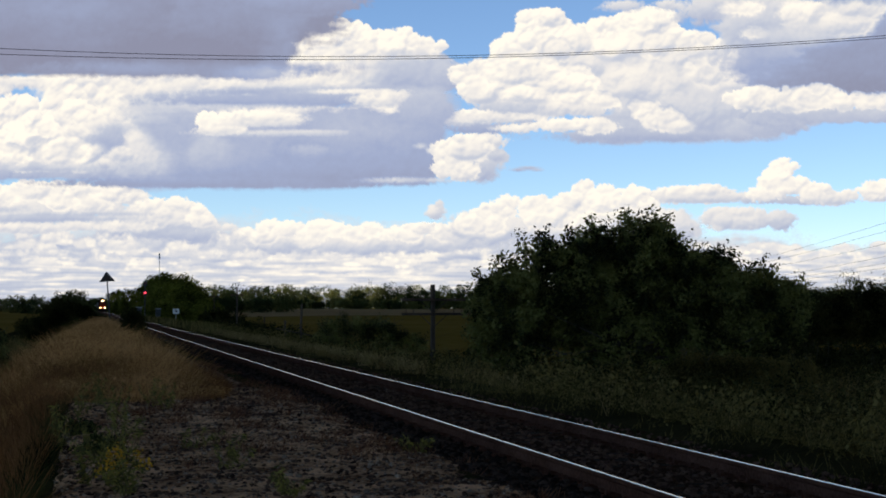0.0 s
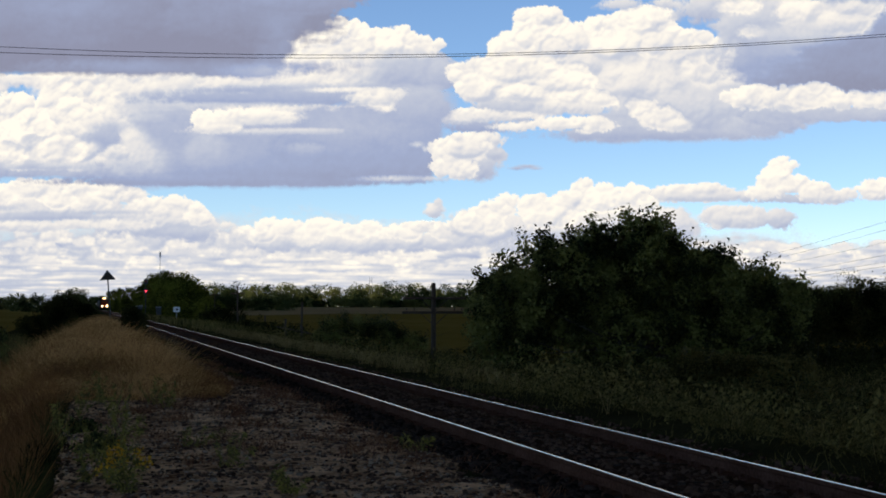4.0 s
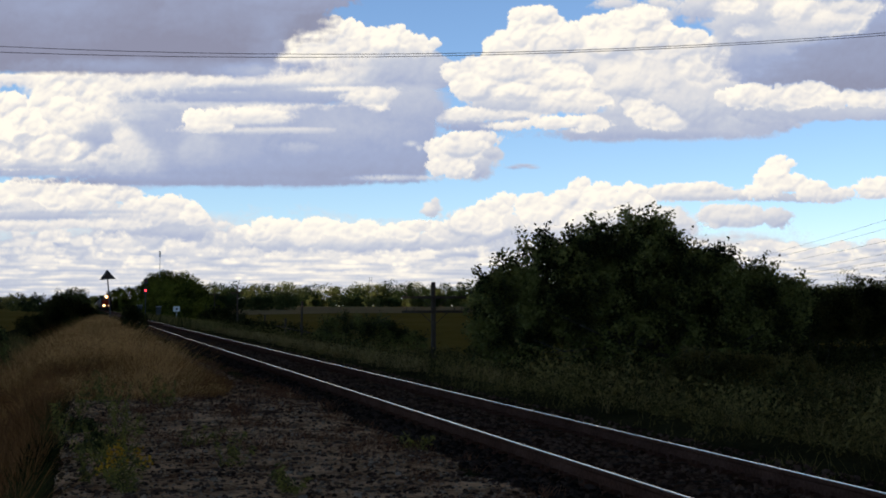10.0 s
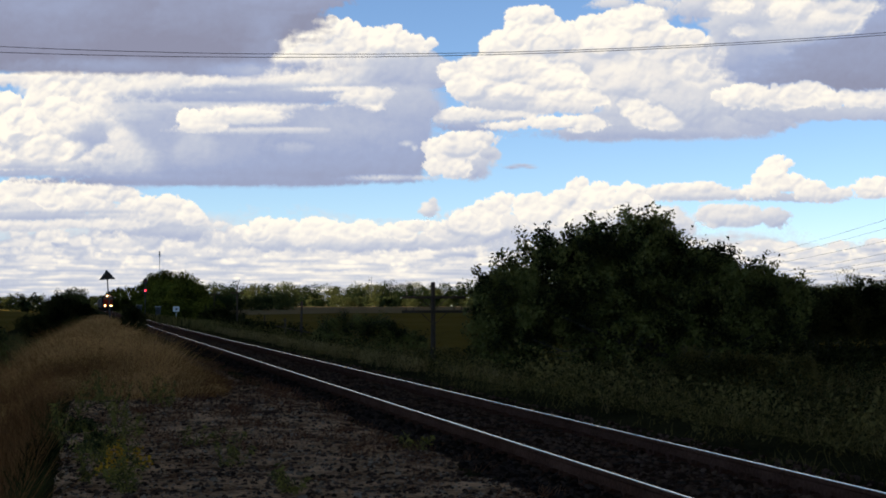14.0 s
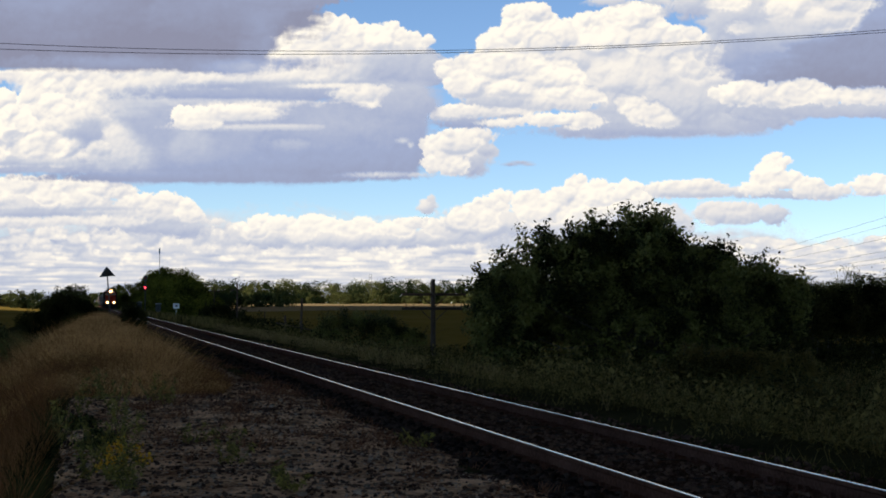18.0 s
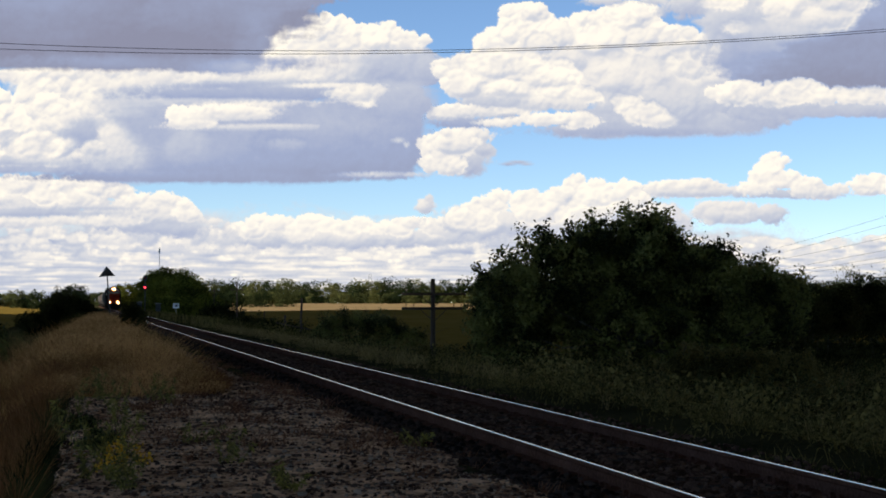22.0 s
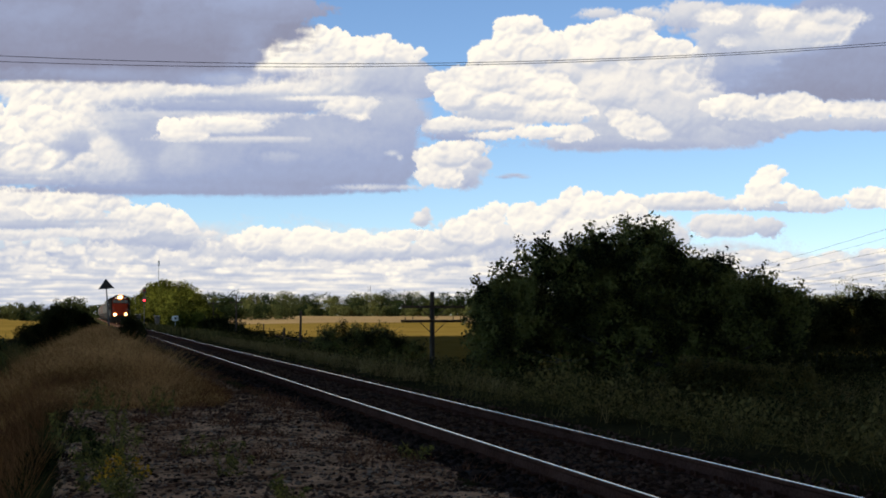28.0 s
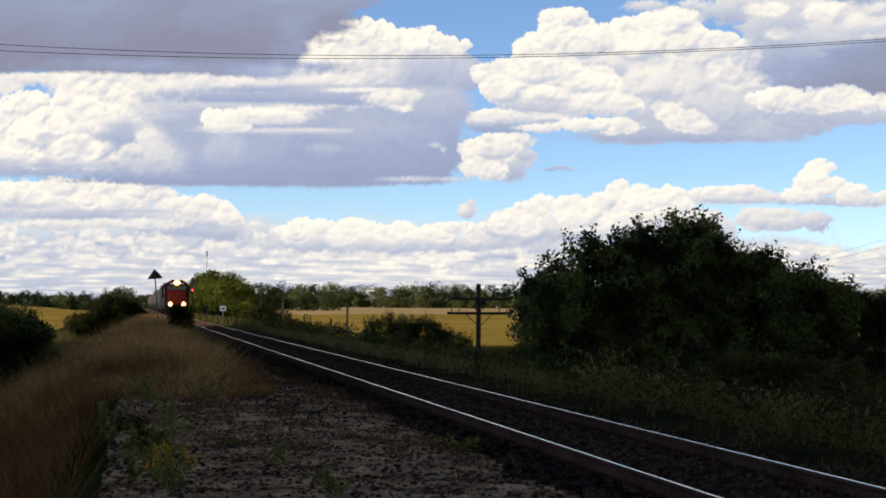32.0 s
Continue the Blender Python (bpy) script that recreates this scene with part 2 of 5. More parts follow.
def quads(name, verts, mat, parent=None, label="", smooth=False):
    """Verts in fours, each four a face of its own."""
    verts = np.asarray(verts, dtype=np.float32).reshape(-1, 3)
    n = len(verts) // 4
    me = bpy.data.meshes.new(name)
    me.vertices.add(4 * n)
    me.vertices.foreach_set("co", verts.ravel())
    me.loops.add(4 * n)
    me.loops.foreach_set("vertex_index", np.arange(4 * n, dtype=np.int32))
    me.polygons.add(n)
    me.polygons.foreach_set("loop_start", np.arange(0, 4 * n, 4, dtype=np.int32))
    me.update(calc_edges=True)
    me.materials.append(mat)
    ob = new(name, me)
    ob.parent = parent
    if label:
        ob["label"] = label
    return ob


def solid(name, verts, faces, mat, parent=None, smooth=True):
    """Triangles from arrays."""
    verts, faces = np.asarray(verts, dtype=np.float32), np.asarray(faces, dtype=np.int32)
    me = bpy.data.meshes.new(name)
    me.vertices.add(len(verts))
    me.vertices.foreach_set("co", verts.ravel())
    k = faces.shape[1]
    me.loops.add(faces.size)
    me.loops.foreach_set("vertex_index", faces.ravel())
    me.polygons.add(len(faces))
    me.polygons.foreach_set("loop_start", np.arange(0, faces.size, k, dtype=np.int32))
    if smooth:
        me.polygons.foreach_set("use_smooth", np.ones(len(faces), dtype=bool))
    me.update(calc_edges=True)
    me.materials.append(mat)
    ob = new(name, me)
    ob.parent = parent
    return ob


rng = np.random.default_rng(7)


def ball(level):
    bm = bmesh.new()
    bmesh.ops.create_icosphere(bm, subdivisions=level, radius=1.0)
    v = np.array([p.co[:] for p in bm.verts])
    f = np.array([[q.index for q in t.verts] for t in bm.faces])
    bm.free()
    return v, f


BALL1 = ball(1)


def turns(n, flat=0.0):
    """n random right-angled pairs of unit vectors; flat leans their face up."""
    a = rng.normal(size=(n, 3))
    nrm = rng.normal(size=(n, 3)) + np.array([0, 0, flat])
    nrm /= np.linalg.norm(nrm, axis=1, keepdims=True)
    a -= (a * nrm).sum(1, keepdims=True) * nrm
    a /= np.linalg.norm(a, axis=1, keepdims=True)
    return a, np.cross(nrm, a)


def leaf_quads(p, size, flat=0.6, slim=0.5):
    """Pointed leaves at the places p."""
    n = len(p)
    a, b = turns(n, flat)
    s = (size * rng.uniform(0.6, 1.3, n))[:, None]
    w = s * slim
    return np.stack([p - a * s / 2, p + b * w / 2 - a * s * 0.08, p + a * s / 2, p - b * w / 2 - a * s * 0.08], 1)


def blade_quads(p, tall, wide, lean=0.3, drift=(0.12, 0.0)):
    """Upright blades that taper and lean, rooted at p."""
    n = len(p)
    h = (tall * rng.uniform(0.55, 1.2, n))[:, None]
    az = rng.uniform(0, 2 * np.pi, n)
    side = np.stack([np.cos(az), np.sin(az), 0 * az], 1)
    tilt = rng.normal(size=(n, 2)) * lean * 0.5 + np.array(drift)
    top = p + np.concatenate([tilt * h, h], 1)
    w = (wide * rng.uniform(0.6, 1.4, n))[:, None]
    return np.stack([p - side * w / 2, p + side * w / 2, top + side * w * 0.18, top - side * w * 0.18], 1)


def smooth(a, b, t):
    t = np.clip((t - a) / (b - a), 0, 1)
    return t * t * (3 - 2 * t)


# ---- ground ----
def bank_left(y):
    """Where the berm of the old platform ends on its left."""
    return -0.45 - 0.30 * smooth(19, 28, y) + 0.45 * smooth(30, 62, y) + 1.1 * smooth(60, 125, y)


def ground_z(x, y):
    x, y = np.asarray(x, float), np.asarray(y, float)
    left = smooth(bank_left(y) + 0.3, bank_left(y) - 4.0, x) * -1.35
    cut = smooth(bank_left(y) + 0.1, bank_left(y) - 0.5, x) * -0.28
    right = smooth(7.6, 13.5, x) * -1.55
    hump = 0.14 * smooth(22, 30, y) * smooth(3.0, 1.5, x) * smooth(bank_left(y) - 1, bank_left(y) + 0.6, x)
    roll = 0.05 * np.sin(x * 1.3 + 0.7 * np.sin(y * 0.31)) * np.sin(y * 0.6 + 0.4 * x) * smooth(8, 11, x)
    rise = 2.7 * smooth(120, 850, y) * (smooth(18, 70, x) + smooth(-15, -60, x))
    return left + cut + right + hump + roll + rise - 0.02


def sheet(name, xs, ys, zf, mat):
    X, Y = np.meshgrid(xs, ys)
    v = np.stack([X, Y, zf(X, Y)], -1).reshape(-1, 3)
    i = np.arange(len(ys) - 1)[:, None] * len(xs) + np.arange(len(xs) - 1)
    f = np.stack([i, i + 1, i + 1 + len(xs), i + len(xs)], -1).reshape(-1, 4)
    return solid(name, v, f, mat)


XS = np.concatenate([[-4800, -2000, -800, -300, -120, -60, -30, -18, -12], np.arange(-9, 22, 0.3), [24, 28, 34, 45, 70, 120, 250, 500, 1000, 2200, 4800]])
YS = np.concatenate([[-4800, -1500, -400, -120, -40, -15], np.arange(-5, 75, 0.5), np.arange(75, 160, 2.5), np.arange(160, 420, 15), [450, 520, 600, 750, 1000, 1400, 2200, 4800]])
tagged(sheet("ground", XS, YS, ground_z, M_GROUND), "dark weedy soil of the railway banks and meadows", "ground", kind="structure")

# the ripe fields, one each side of the line
fx, fy = XS[(XS > 20) & (XS < 2000)], YS[(YS >= 70) & (YS <= 401)]
tagged(sheet("field", fx, fy, lambda x, y: ground_z(x, y) + 0.12, M_FIELD), "wide ripe yellow grain field behind the railway ditch", "field", kind="structure")
fx, fy = XS[(XS > -900) & (XS < -8.9)], YS[(YS >= 130) & (YS <= 760)]
tagged(sheet("field", fx, fy, lambda x, y: ground_z(x, y) + 0.12, M_FIELD), "pale ripe field beyond the shrubs of the bank", "field", kind="structure")

fx, fy = XS[(XS > 20) & (XS < 2000)], YS[(YS >= 400) & (YS <= 1000)]
tagged(sheet("stubble_field", fx, fy, lambda x, y: ground_z(x, y) + 0.14, M_STUBBLE), "tan harvested strip at the far end of the fields", "field", kind="structure")

# the gravel road beyond the ditch
rx, ry = np.arange(14, 75, 2.0), np.arange(-2.2, 2.3, 1.1)
A, D_ = np.meshgrid(rx, ry + 69.0)
h_ = radians(HEADING)
v_ = np.stack([D_ * math.sin(h_) + A * math.cos(h_), D_ * math.cos(h_) - A * math.sin(h_), 0 * A - 1.56], -1).reshape(-1, 3)
i_ = np.arange(len(ry) - 1)[:, None] * len(rx) + np.arange(len(rx) - 1)
tagged(solid("road", v_, np.stack([i_, i_ + 1, i_ + 1 + len(rx), i_ + len(rx)], -1).reshape(-1, 4), M_ROAD), "pale gravel road running behind the ditch shrubs", "road", kind="structure")

# the old platform of pressed gravel
px_, py_ = np.arange(-0.36, 3.7, 0.12), np.arange(-6, 27, 0.2)


def platform_z(x, y):
    worn = 0.02 * np.sin(3.1 * x + 0.8 * np.sin(1.7 * y)) * np.sin(2.3 * y + 1.1 * x) + 0.012 * np.sin(9.7 * x + 2 * np.sin(5 * y)) * np.sin(8.3 * y)
    return 0.03 + worn - 0.05 * smooth(3.0, 3.66, x) - 0.22 * smooth(-0.18, -0.36, x)


tagged(sheet("platform", px_, py_, platform_z, M_GRAVEL), "worn grey gravel surface of an old station platform", "platform", kind="structure")

# the cinder path between the berm and the track
tagged(sheet("cinder_path", np.arange(1.7, 3.2, 0.2), np.arange(20, 135, 1.0), lambda x, y: ground_z(x, y) + 0.035 + 0.02 * np.sin(3 * y + 5 * x), M_CINDER), "dark cinder strip between dry grass and track", "path", kind="structure")

# ---- track ----
TRACK = 5.0
END = 900.0


def line_x(y):
    """The line bends very slightly to the right beyond the old platform."""
    return TRACK + 0.0038 * max(0.0, y - 60.0)


def along(bm):
    """Lays what was built straight along the line's bend."""
    for v in bm.verts:
        v.co.x += line_x(v.co.y) - TRACK
    return bm


bed = bmesh.new()
prism(bed, [(2.95, -0.3), (2.95, -0.10), (3.45, -0.03), (4.0, 0.0), (6.0, 0.0), (6.7, -0.03), (7.9, -0.45), (7.9, -0.8)], -40, 60)
prism(bed, [(2.95, -0.3), (2.95, -0.10), (3.45, -0.03), (4.0, 0.0), (6.0, 0.0), (6.7, -0.03), (7.9, -0.45), (7.9, -0.8)], 60, END)
along(bed)
tagged(part("trackbed", bed, M_BALLAST), "dark crushed-stone bed under the rails", "trackbed", kind="structure")
track = empty("railway_track", pose(TRACK, 0, 0), "single railway track with rusty rails and bright worn running tops", "track")
for side in (-0.75, 0.75):
    bm = bmesh.new()
    outline = [(-0.068, -0.02), (0.068, -0.02), (0.068, -0.008), (0.012, 0.012), (0.010, 0.10), (0.034, 0.118), (0.036, 0.146), (-0.036, 0.146), (-0.034, 0.118), (-0.010, 0.10), (-0.012, 0.012), (-0.068, -0.008)]
    prism(bm, [(x + side, z) for x, z in outline], -40, 60)
    prism(bm, [(x + side, z) for x, z in outline], 60, END)
    along(bm)
    rail = part("rail", bm, M_RAILSIDE, track, "rust-brown steel rail")
    bm = bmesh.new()
    prism(bm, [(side - 0.012, 0.1463), (side + 0.012, 0.1463), (side + 0.010, 0.150), (side - 0.010, 0.150)], -40, 60)
    prism(bm, [(side - 0.012, 0.1463), (side + 0.012, 0.1463), (side + 0.010, 0.150), (side - 0.010, 0.150)], 60, END)
    along(bm)
    part("running_surface", bm, M_RAILTOP, rail, "polished bright top of the rail")
bm = bmesh.new()
box(bm, 0, 0, -0.055, 2.6, 0.22, 0.11, 0.012)
tie = part("tie", bm, M_TIE, track)
for i in range(1, 150):
    t = tie.copy()
    scene.collection.objects.link(t)
    t.location = (random.uniform(-0.03, 0.03), 0.52 * i, random.uniform(-0.006, 0.006))
    t.rotation_euler = (0, 0, random.uniform(-0.012, 0.012))
bm = box(bmesh.new(), 0, 0, 0.006, 0.32, 0.18, 0.03, 0.006)
for dx in (-0.12, 0.12):
    for dy in (-0.06, 0.06):
        box(bm, dx, dy, 0.032, 0.04, 0.035, 0.05)
anchor = None
for i in range(12, 130):
    for side in (-0.75, 0.75):
        if anchor is None:
            t = anchor = part("tie_plate", bm, M_RAILSIDE, track)
        else:
            t = anchor.copy()
            scene.collection.objects.link(t)
        t.location = (side, 0.52 * i, 0.005)


def stones(name, x0, x1, y0, y1, n, size, mat, label, zf, low=0.35):
    """Loose broken stones lying on a surface."""
    v, f = BALL1
    n = int(n)
    x, y = rng.uniform(x0, x1, n), y0 + (y1 - y0) * rng.uniform(0, 1, n) ** 1.5
    s = size * rng.uniform(0.5, 1.5, n) ** 1.3
    sc = np.stack([s * rng.uniform(0.7, 1.3, n), s * rng.uniform(0.7, 1.3, n), s * rng.uniform(0.5, 0.9, n)], 1)
    az = rng.uniform(0, 6.28, n)
    c, q = np.cos(az), np.sin(az)
    jit = v[None] * (1 + rng.uniform(-0.34, 0.34, (n, len(v), 1)))
    p = jit * sc[:, None]
    p = np.stack([p[..., 0] * c[:, None] - p[..., 1] * q[:, None], p[..., 0] * q[:, None] + p[..., 1] * c[:, None], p[..., 2]], -1)
    p += np.stack([x, y, zf(x, y) + s * low * 0.5], 1)[:, None]
    faces = (f[None] + (np.arange(n) * len(v))[:, None, None]).reshape(-1, 3)
    return tagged(solid(name, p.reshape(-1, 3), faces, mat, smooth=False), label, "stones", kind="stuff")


stones("ballast_stones", 3.5, 4.15, 7, 60, 6500, 0.030, M_CLINKER, "dark crushed ballast along the near rail", lambda x, y: -0.04 + 0.04 * smooth(3.4, 4.0, x))
stones("ballast_stones", 4.4, 5.6, 8, 60, 6500, 0.024, M_BALLAST, "dark crushed ballast between the rails", lambda x, y: 0 * x + 0.0)
stones("ballast_stones", 5.85, 8.0, 9, 60, 5000, 0.022, M_BALLAST, "dark crushed ballast beyond the far rail", lambda x, y: 0.0 - 0.42 * smooth(6.6, 7.9, x))
stones("cinders", 1.9, 3.1, 20, 80, 1800, 0.026, M_BALLAST, "dark cinders strewn beside the track", lambda x, y: ground_z(x, y) + 0.04)
# flat dark stones, many of them put in for shaded pits in the gravel
stones("dark_specks", -0.3, 3.6, 9, 26, 6500, 0.019, M_BALLAST, "dark stones in the platform gravel, also standing in for its shaded pits", platform_z, 0.1)
stones("gravel_stones", -0.35, 3.6, 9, 27, 9000, 0.011, M_STONE, "scattered pale grey gravel stones on the platform", platform_z)
stones("gravel_stones", -0.35, 2.95, 9, 27, 160, 0.026, M_STONE, "larger broken stones lying on the platform", platform_z)


# ---- grass and weeds ----
def scatter(n, x0, x1, y0, y1, power=1.6):
    return rng.uniform(x0, x1, n), y0 + (y1 - y0) * rng.uniform(0, 1, n) ** power


def tufted(n, x0, x1, y0, y1, spread=0.12, per=14, power=1.6):
    k = max(1, n // per)
    cx, cy = scatter(k, x0, x1, y0, y1, power)
    i = rng.integers(0, k, n)
    return cx[i] + rng.normal(size=n) * spread, cy[i] + rng.normal(size=n) * spread


def grow(name, x, y, tall, wide, mat, label, lean=0.3, keep=None):
    if keep is not None:
        m = keep(x, y)
        x, y = x[m], y[m]
    p = np.stack([x, y, ground_z(x, y)], 1)
    t = tall(x, y) if callable(tall) else tall
    return tagged(quads(name, blade_quads(p, t, wide, lean), mat), label, "grass", kind="stuff")


def on_berm(x, y):
    wav = 0.35 * np.sin(y * 0.9) + 0.2 * np.sin(y * 2.3 + 1)
    return (y > 22.6 + 0.7 * np.abs(x - 0.9) ** 0.5 + wav) & (x < 2.45 + 0.25 * np.sin(y * 0.5) - 0.3 * smooth(60, 110, y)) & (x > bank_left(y) - 2.4)


X_, Y_ = tufted(80000, -3.4, 2.7, 21, 125, 0.15, 22)
grow("dry_grass", X_, Y_, lambda x, y: 0.14 + (0.48 + 0.12 * np.sin(y * 0.7 + x)) * smooth(2.6, 1.2, x) * smooth(21.5, 29, y), 0.012, M_DRY, "tall dry straw-coloured grass on the old platform berm", 1.3, on_berm)
X_, Y_ = tufted(21000, -3.6, -0.52, 8.0, 30, 0.10, 30, 1.2)
grow("dry_grass", X_, Y_, lambda x, y: 0.50 + 0.0 * y, 0.006, M_BROWNGRASS, "brown dry grass on the bank beside the platform", 0.9, lambda x, y: (y > 17) | (x < -0.44))
X_, Y_ = tufted(11000, -1.0, 2.6, 21.5, 30, 0.14, 26, 0.8)
grow("dry_grass", X_, Y_, lambda x, y: 0.16 + 0.22 * smooth(22, 28, y) * smooth(2.6, 1.6, x), 0.011, M_BROWNGRASS, "low reddish-brown dead grass at the front of the berm", 1.3, on_berm)
# near-black weeds put in for the shaded gap at the platform edge
X_, Y_ = tufted(900, -0.5, -0.3, 9.5, 22, 0.05, 20, 1.0)
grow("edge_gap_weeds", X_, Y_, 0.30, 0.008, M_SHRUB, "weeds coloured dark for the shaded gap along the broken platform edge", 1.0)
X_, Y_ = tufted(26000, -14, -3.4, 14, 140, 0.25, 16)
grow("bank_weeds", X_, Y_, 0.75, 0.02, M_WEED, "dark green weeds down the bank", 0.5)
X_, Y_ = tufted(95000, 6.5, 34, 8, 105, 0.22, 18)
grow("ditch_weeds", X_, Y_, lambda x, y: (0.10 + 0.22 * smooth(6.6, 8.0, x) + 0.45 * smooth(8.5, 12, x)) * (0.75 + 0.45 * np.sin(x * 1.7 + 2 * np.sin(y * 0.4)) * np.sin(y * 0.9 + x)), 0.010, M_WEED, "dense dark green weeds in the railway ditch", 1.5, lambda x, y: (y < 74) | (x < 21))
X_, Y_ = tufted(24000, 7.3, 32, 12, 100, 0.10, 22, 1.1)
grow("ditch_weeds", X_, Y_, lambda x, y: 0.32 + 0.4 * smooth(8.5, 12, x), 0.007, M_WEEDPALE, "pale seeding grass stems among the ditch weeds", 0.5, lambda x, y: (y < 74) | (x < 20))
X_, Y_ = tufted(22000, 7.4, 13.5, 26, 100, 0.12, 24, 0.9)
grow("ditch_weeds", X_, Y_, lambda x, y: 0.28 + 0.3 * smooth(8.5, 12, x), 0.022, M_WEEDPALE, "pale brown grass between the track and the ditch", 0.7)
X_, Y_ = tufted(26000, 7.6, 20, 90, 330, 0.5, 16)
grow("verge_weeds", X_, Y_, 0.6, 0.05, M_WEED, "weeds along the far railway verge", 0.5)


# ---- trees and shrubs ----
def herbs(name, label, n, x0, x1, y0, y1, size, leaf, mat, per=60):
    """Low leafy plants standing among the grass."""
    x, y = scatter(n, x0, x1, y0, y1)
    keep = (y < 74) | (x < 21)
    x, y = x[keep], y[keep]
    n = len(x)
    s = size * rng.uniform(0.5, 1.4, n)
    c = np.stack([x, y, ground_z(x, y) + s * rng.uniform(0.4, 1.1, n)], 1)
    return tagged(quads(name, foliage(c, s, per, leaf), mat), label, "weeds", kind="stuff")


def lobes_in(cx, cy, cz, rx, ry, rz, n, size):
    """Clump centres through an ellipsoid, most of them near its surface."""
    d = rng.normal(size=(n, 3))
    d /= np.linalg.norm(d, axis=1, keepdims=True)
    r = rng.uniform(0.35, 1.0, n) ** 0.5
    return np.array([cx, cy, cz]) + d * r[:, None] * np.array([rx, ry, rz]), size * rng.uniform(0.6, 1.35, n)


def foliage(centres, sizes, per, leaf, flat=0.6, slim=0.5, roof=0.0):
    i = np.repeat(np.arange(len(centres)), per)
    d = rng.normal(size=(len(i), 3))
    d[:, 2] += roof
    d /= np.linalg.norm(d, axis=1, keepdims=True)
    p = centres[i] + d * (sizes[i] * rng.uniform(0.25, 1.0, len(i)) ** 0.5)[:, None] * np.array([1, 1, 0.8])
    return leaf_quads(p, leaf, flat, slim)


herbs("ditch_herbs", "leafy dark weeds filling the railway ditch", 3600, 8.0, 34, 9, 100, 0.46, 0.105, M_WEED, 38)
herbs("ditch_herbs", "low brown-green weeds beside the ballast", 900, 7.2, 12, 9, 60, 0.20, 0.05, M_WEED, 50)
herbs("ditch_herbs", "pale flowering weeds in the railway ditch", 160, 8.2, 30, 9, 80, 0.28, 0.05, M_WEEDPALE, 40)
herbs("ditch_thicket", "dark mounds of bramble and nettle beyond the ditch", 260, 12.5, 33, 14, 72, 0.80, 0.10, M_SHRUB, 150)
n_ = 26000
X_, Y_ = tufted(n_, -1.4, 2.5, 22.5, 110, 0.16, 26)
m_ = on_berm(X_, Y_)
X_, Y_ = X_[m_], Y_[m_]
p_ = np.stack([X_, Y_, ground_z(X_, Y_) + (0.12 + (0.42 + 0.12 * np.sin(Y_ * 0.7 + X_)) * smooth(2.6, 1.2, X_) * smooth(21.5, 29, Y_)) * rng.uniform(0.75, 1.2, len(X_))], 1)
tagged(quads("grass_plumes", leaf_quads(p_, 0.075, 0.2, 0.3), M_DRY), "feathery pale seed heads of the dry grass", "grass", kind="stuff")
herbs("bank_herbs", "leafy green weeds on the lower bank", 420, -14, -2.6, 22, 140, 0.45, 0.10, M_WEED)


def limb(bm, a, b, r0, r1):
    mid = (Vector(a) + Vector(b)) / 2 + Vector(rng.normal(size=3) * 0.08 * (Vector(b) - Vector(a)).length)
    rod(bm, a, mid, r0, (r0 + r1) / 2, 7)
    rod(bm, mid, b, (r0 + r1) / 2, r1, 7)


def shrub(name, label, x, y, masses, leaf, per, mat, clump, density=1.0, stems=5, category="tree", bare=0, sprays=0, roof=0.0):
    """masses: ellipsoids (across, along, height, rx, ry, rz) from the foot."""
    z = float(ground_z(x, y))
    ob = empty(name, pose(x, y, z), label, category)
    cs, ss = [], []
    for ax, ay, h, rx, ry, rz in masses:
        n = max(6, int(density * 9 * (rx * ry + ry * rz + rx * rz) / clump ** 2 / 3))
        c, s = lobes_in(ax, ay, h, rx, ry, rz, n, clump)
        cs.append(c)
        ss.append(s)
    cs, ss = np.concatenate(cs), np.concatenate(ss)
    cs[:, 2] = np.maximum(cs[:, 2], clump * 0.4)
    fol = foliage(cs, ss, per, leaf, 0.6 + roof, 0.5, roof)
    twigs = []
    if sprays:
        # leafy shoots that stand out of the crown
        order = np.argsort(cs[:, 2] + 0.25 * np.abs(cs[:, 0]) + rng.normal(size=len(cs)) * 0.5)[-sprays:]
        for k in order:
            d = np.array([cs[k, 0] * 0.10 + rng.normal() * 0.35, rng.normal() * 0.3, rng.uniform(0.6, 1.2)])
            d *= rng.uniform(0.8, 1.35) * clump * 1.5 / np.linalg.norm(d)
            twigs.append((cs[k], cs[k] + d))
            q = rng.uniform(0.3, 1.05, 26)[:, None]
            fol = np.concatenate([fol, leaf_quads(cs[k] + d * q + rng.normal(size=(26, 3)) * leaf * 0.75, leaf * 1.15, 0.8)])
    quads("crown", fol, mat, ob)
    bm = bmesh.new()
    rod(bm, (0, 0, -0.3), (0.05, 0, masses[0][2] * 0.35), 0.05 * masses[0][2] ** 0.8, 0.035 * masses[0][2] ** 0.8, 9)
    part("trunk", bm, M_BARK, ob)
    bm = bmesh.new()
    pick = rng.choice(len(cs), min(len(cs), stems * len(masses)), replace=False)
    for k in pick:
        limb(bm, (0.05, 0, masses[0][2] * rng.uniform(0.1, 0.35)), cs[k], 0.018 * masses[0][2] ** 0.8, 0.008)
    for k in range(bare):
        c = cs[rng.integers(len(cs))]
        limb(bm, c, c + np.array([rng.normal() * 0.5, rng.normal() * 0.5, rng.uniform(0.3, 0.9)]), 0.012, 0.004)
    for a, b in twigs:
        rod(bm, a, b, 0.014, 0.005, 5)
    part("branchwork", bm, M_BARK, ob)["kind"] = "stuff"
    return ob


def at(px_across, far):
    """Plan place from a share across the view and a distance."""
    return spot(px_across * far, far)


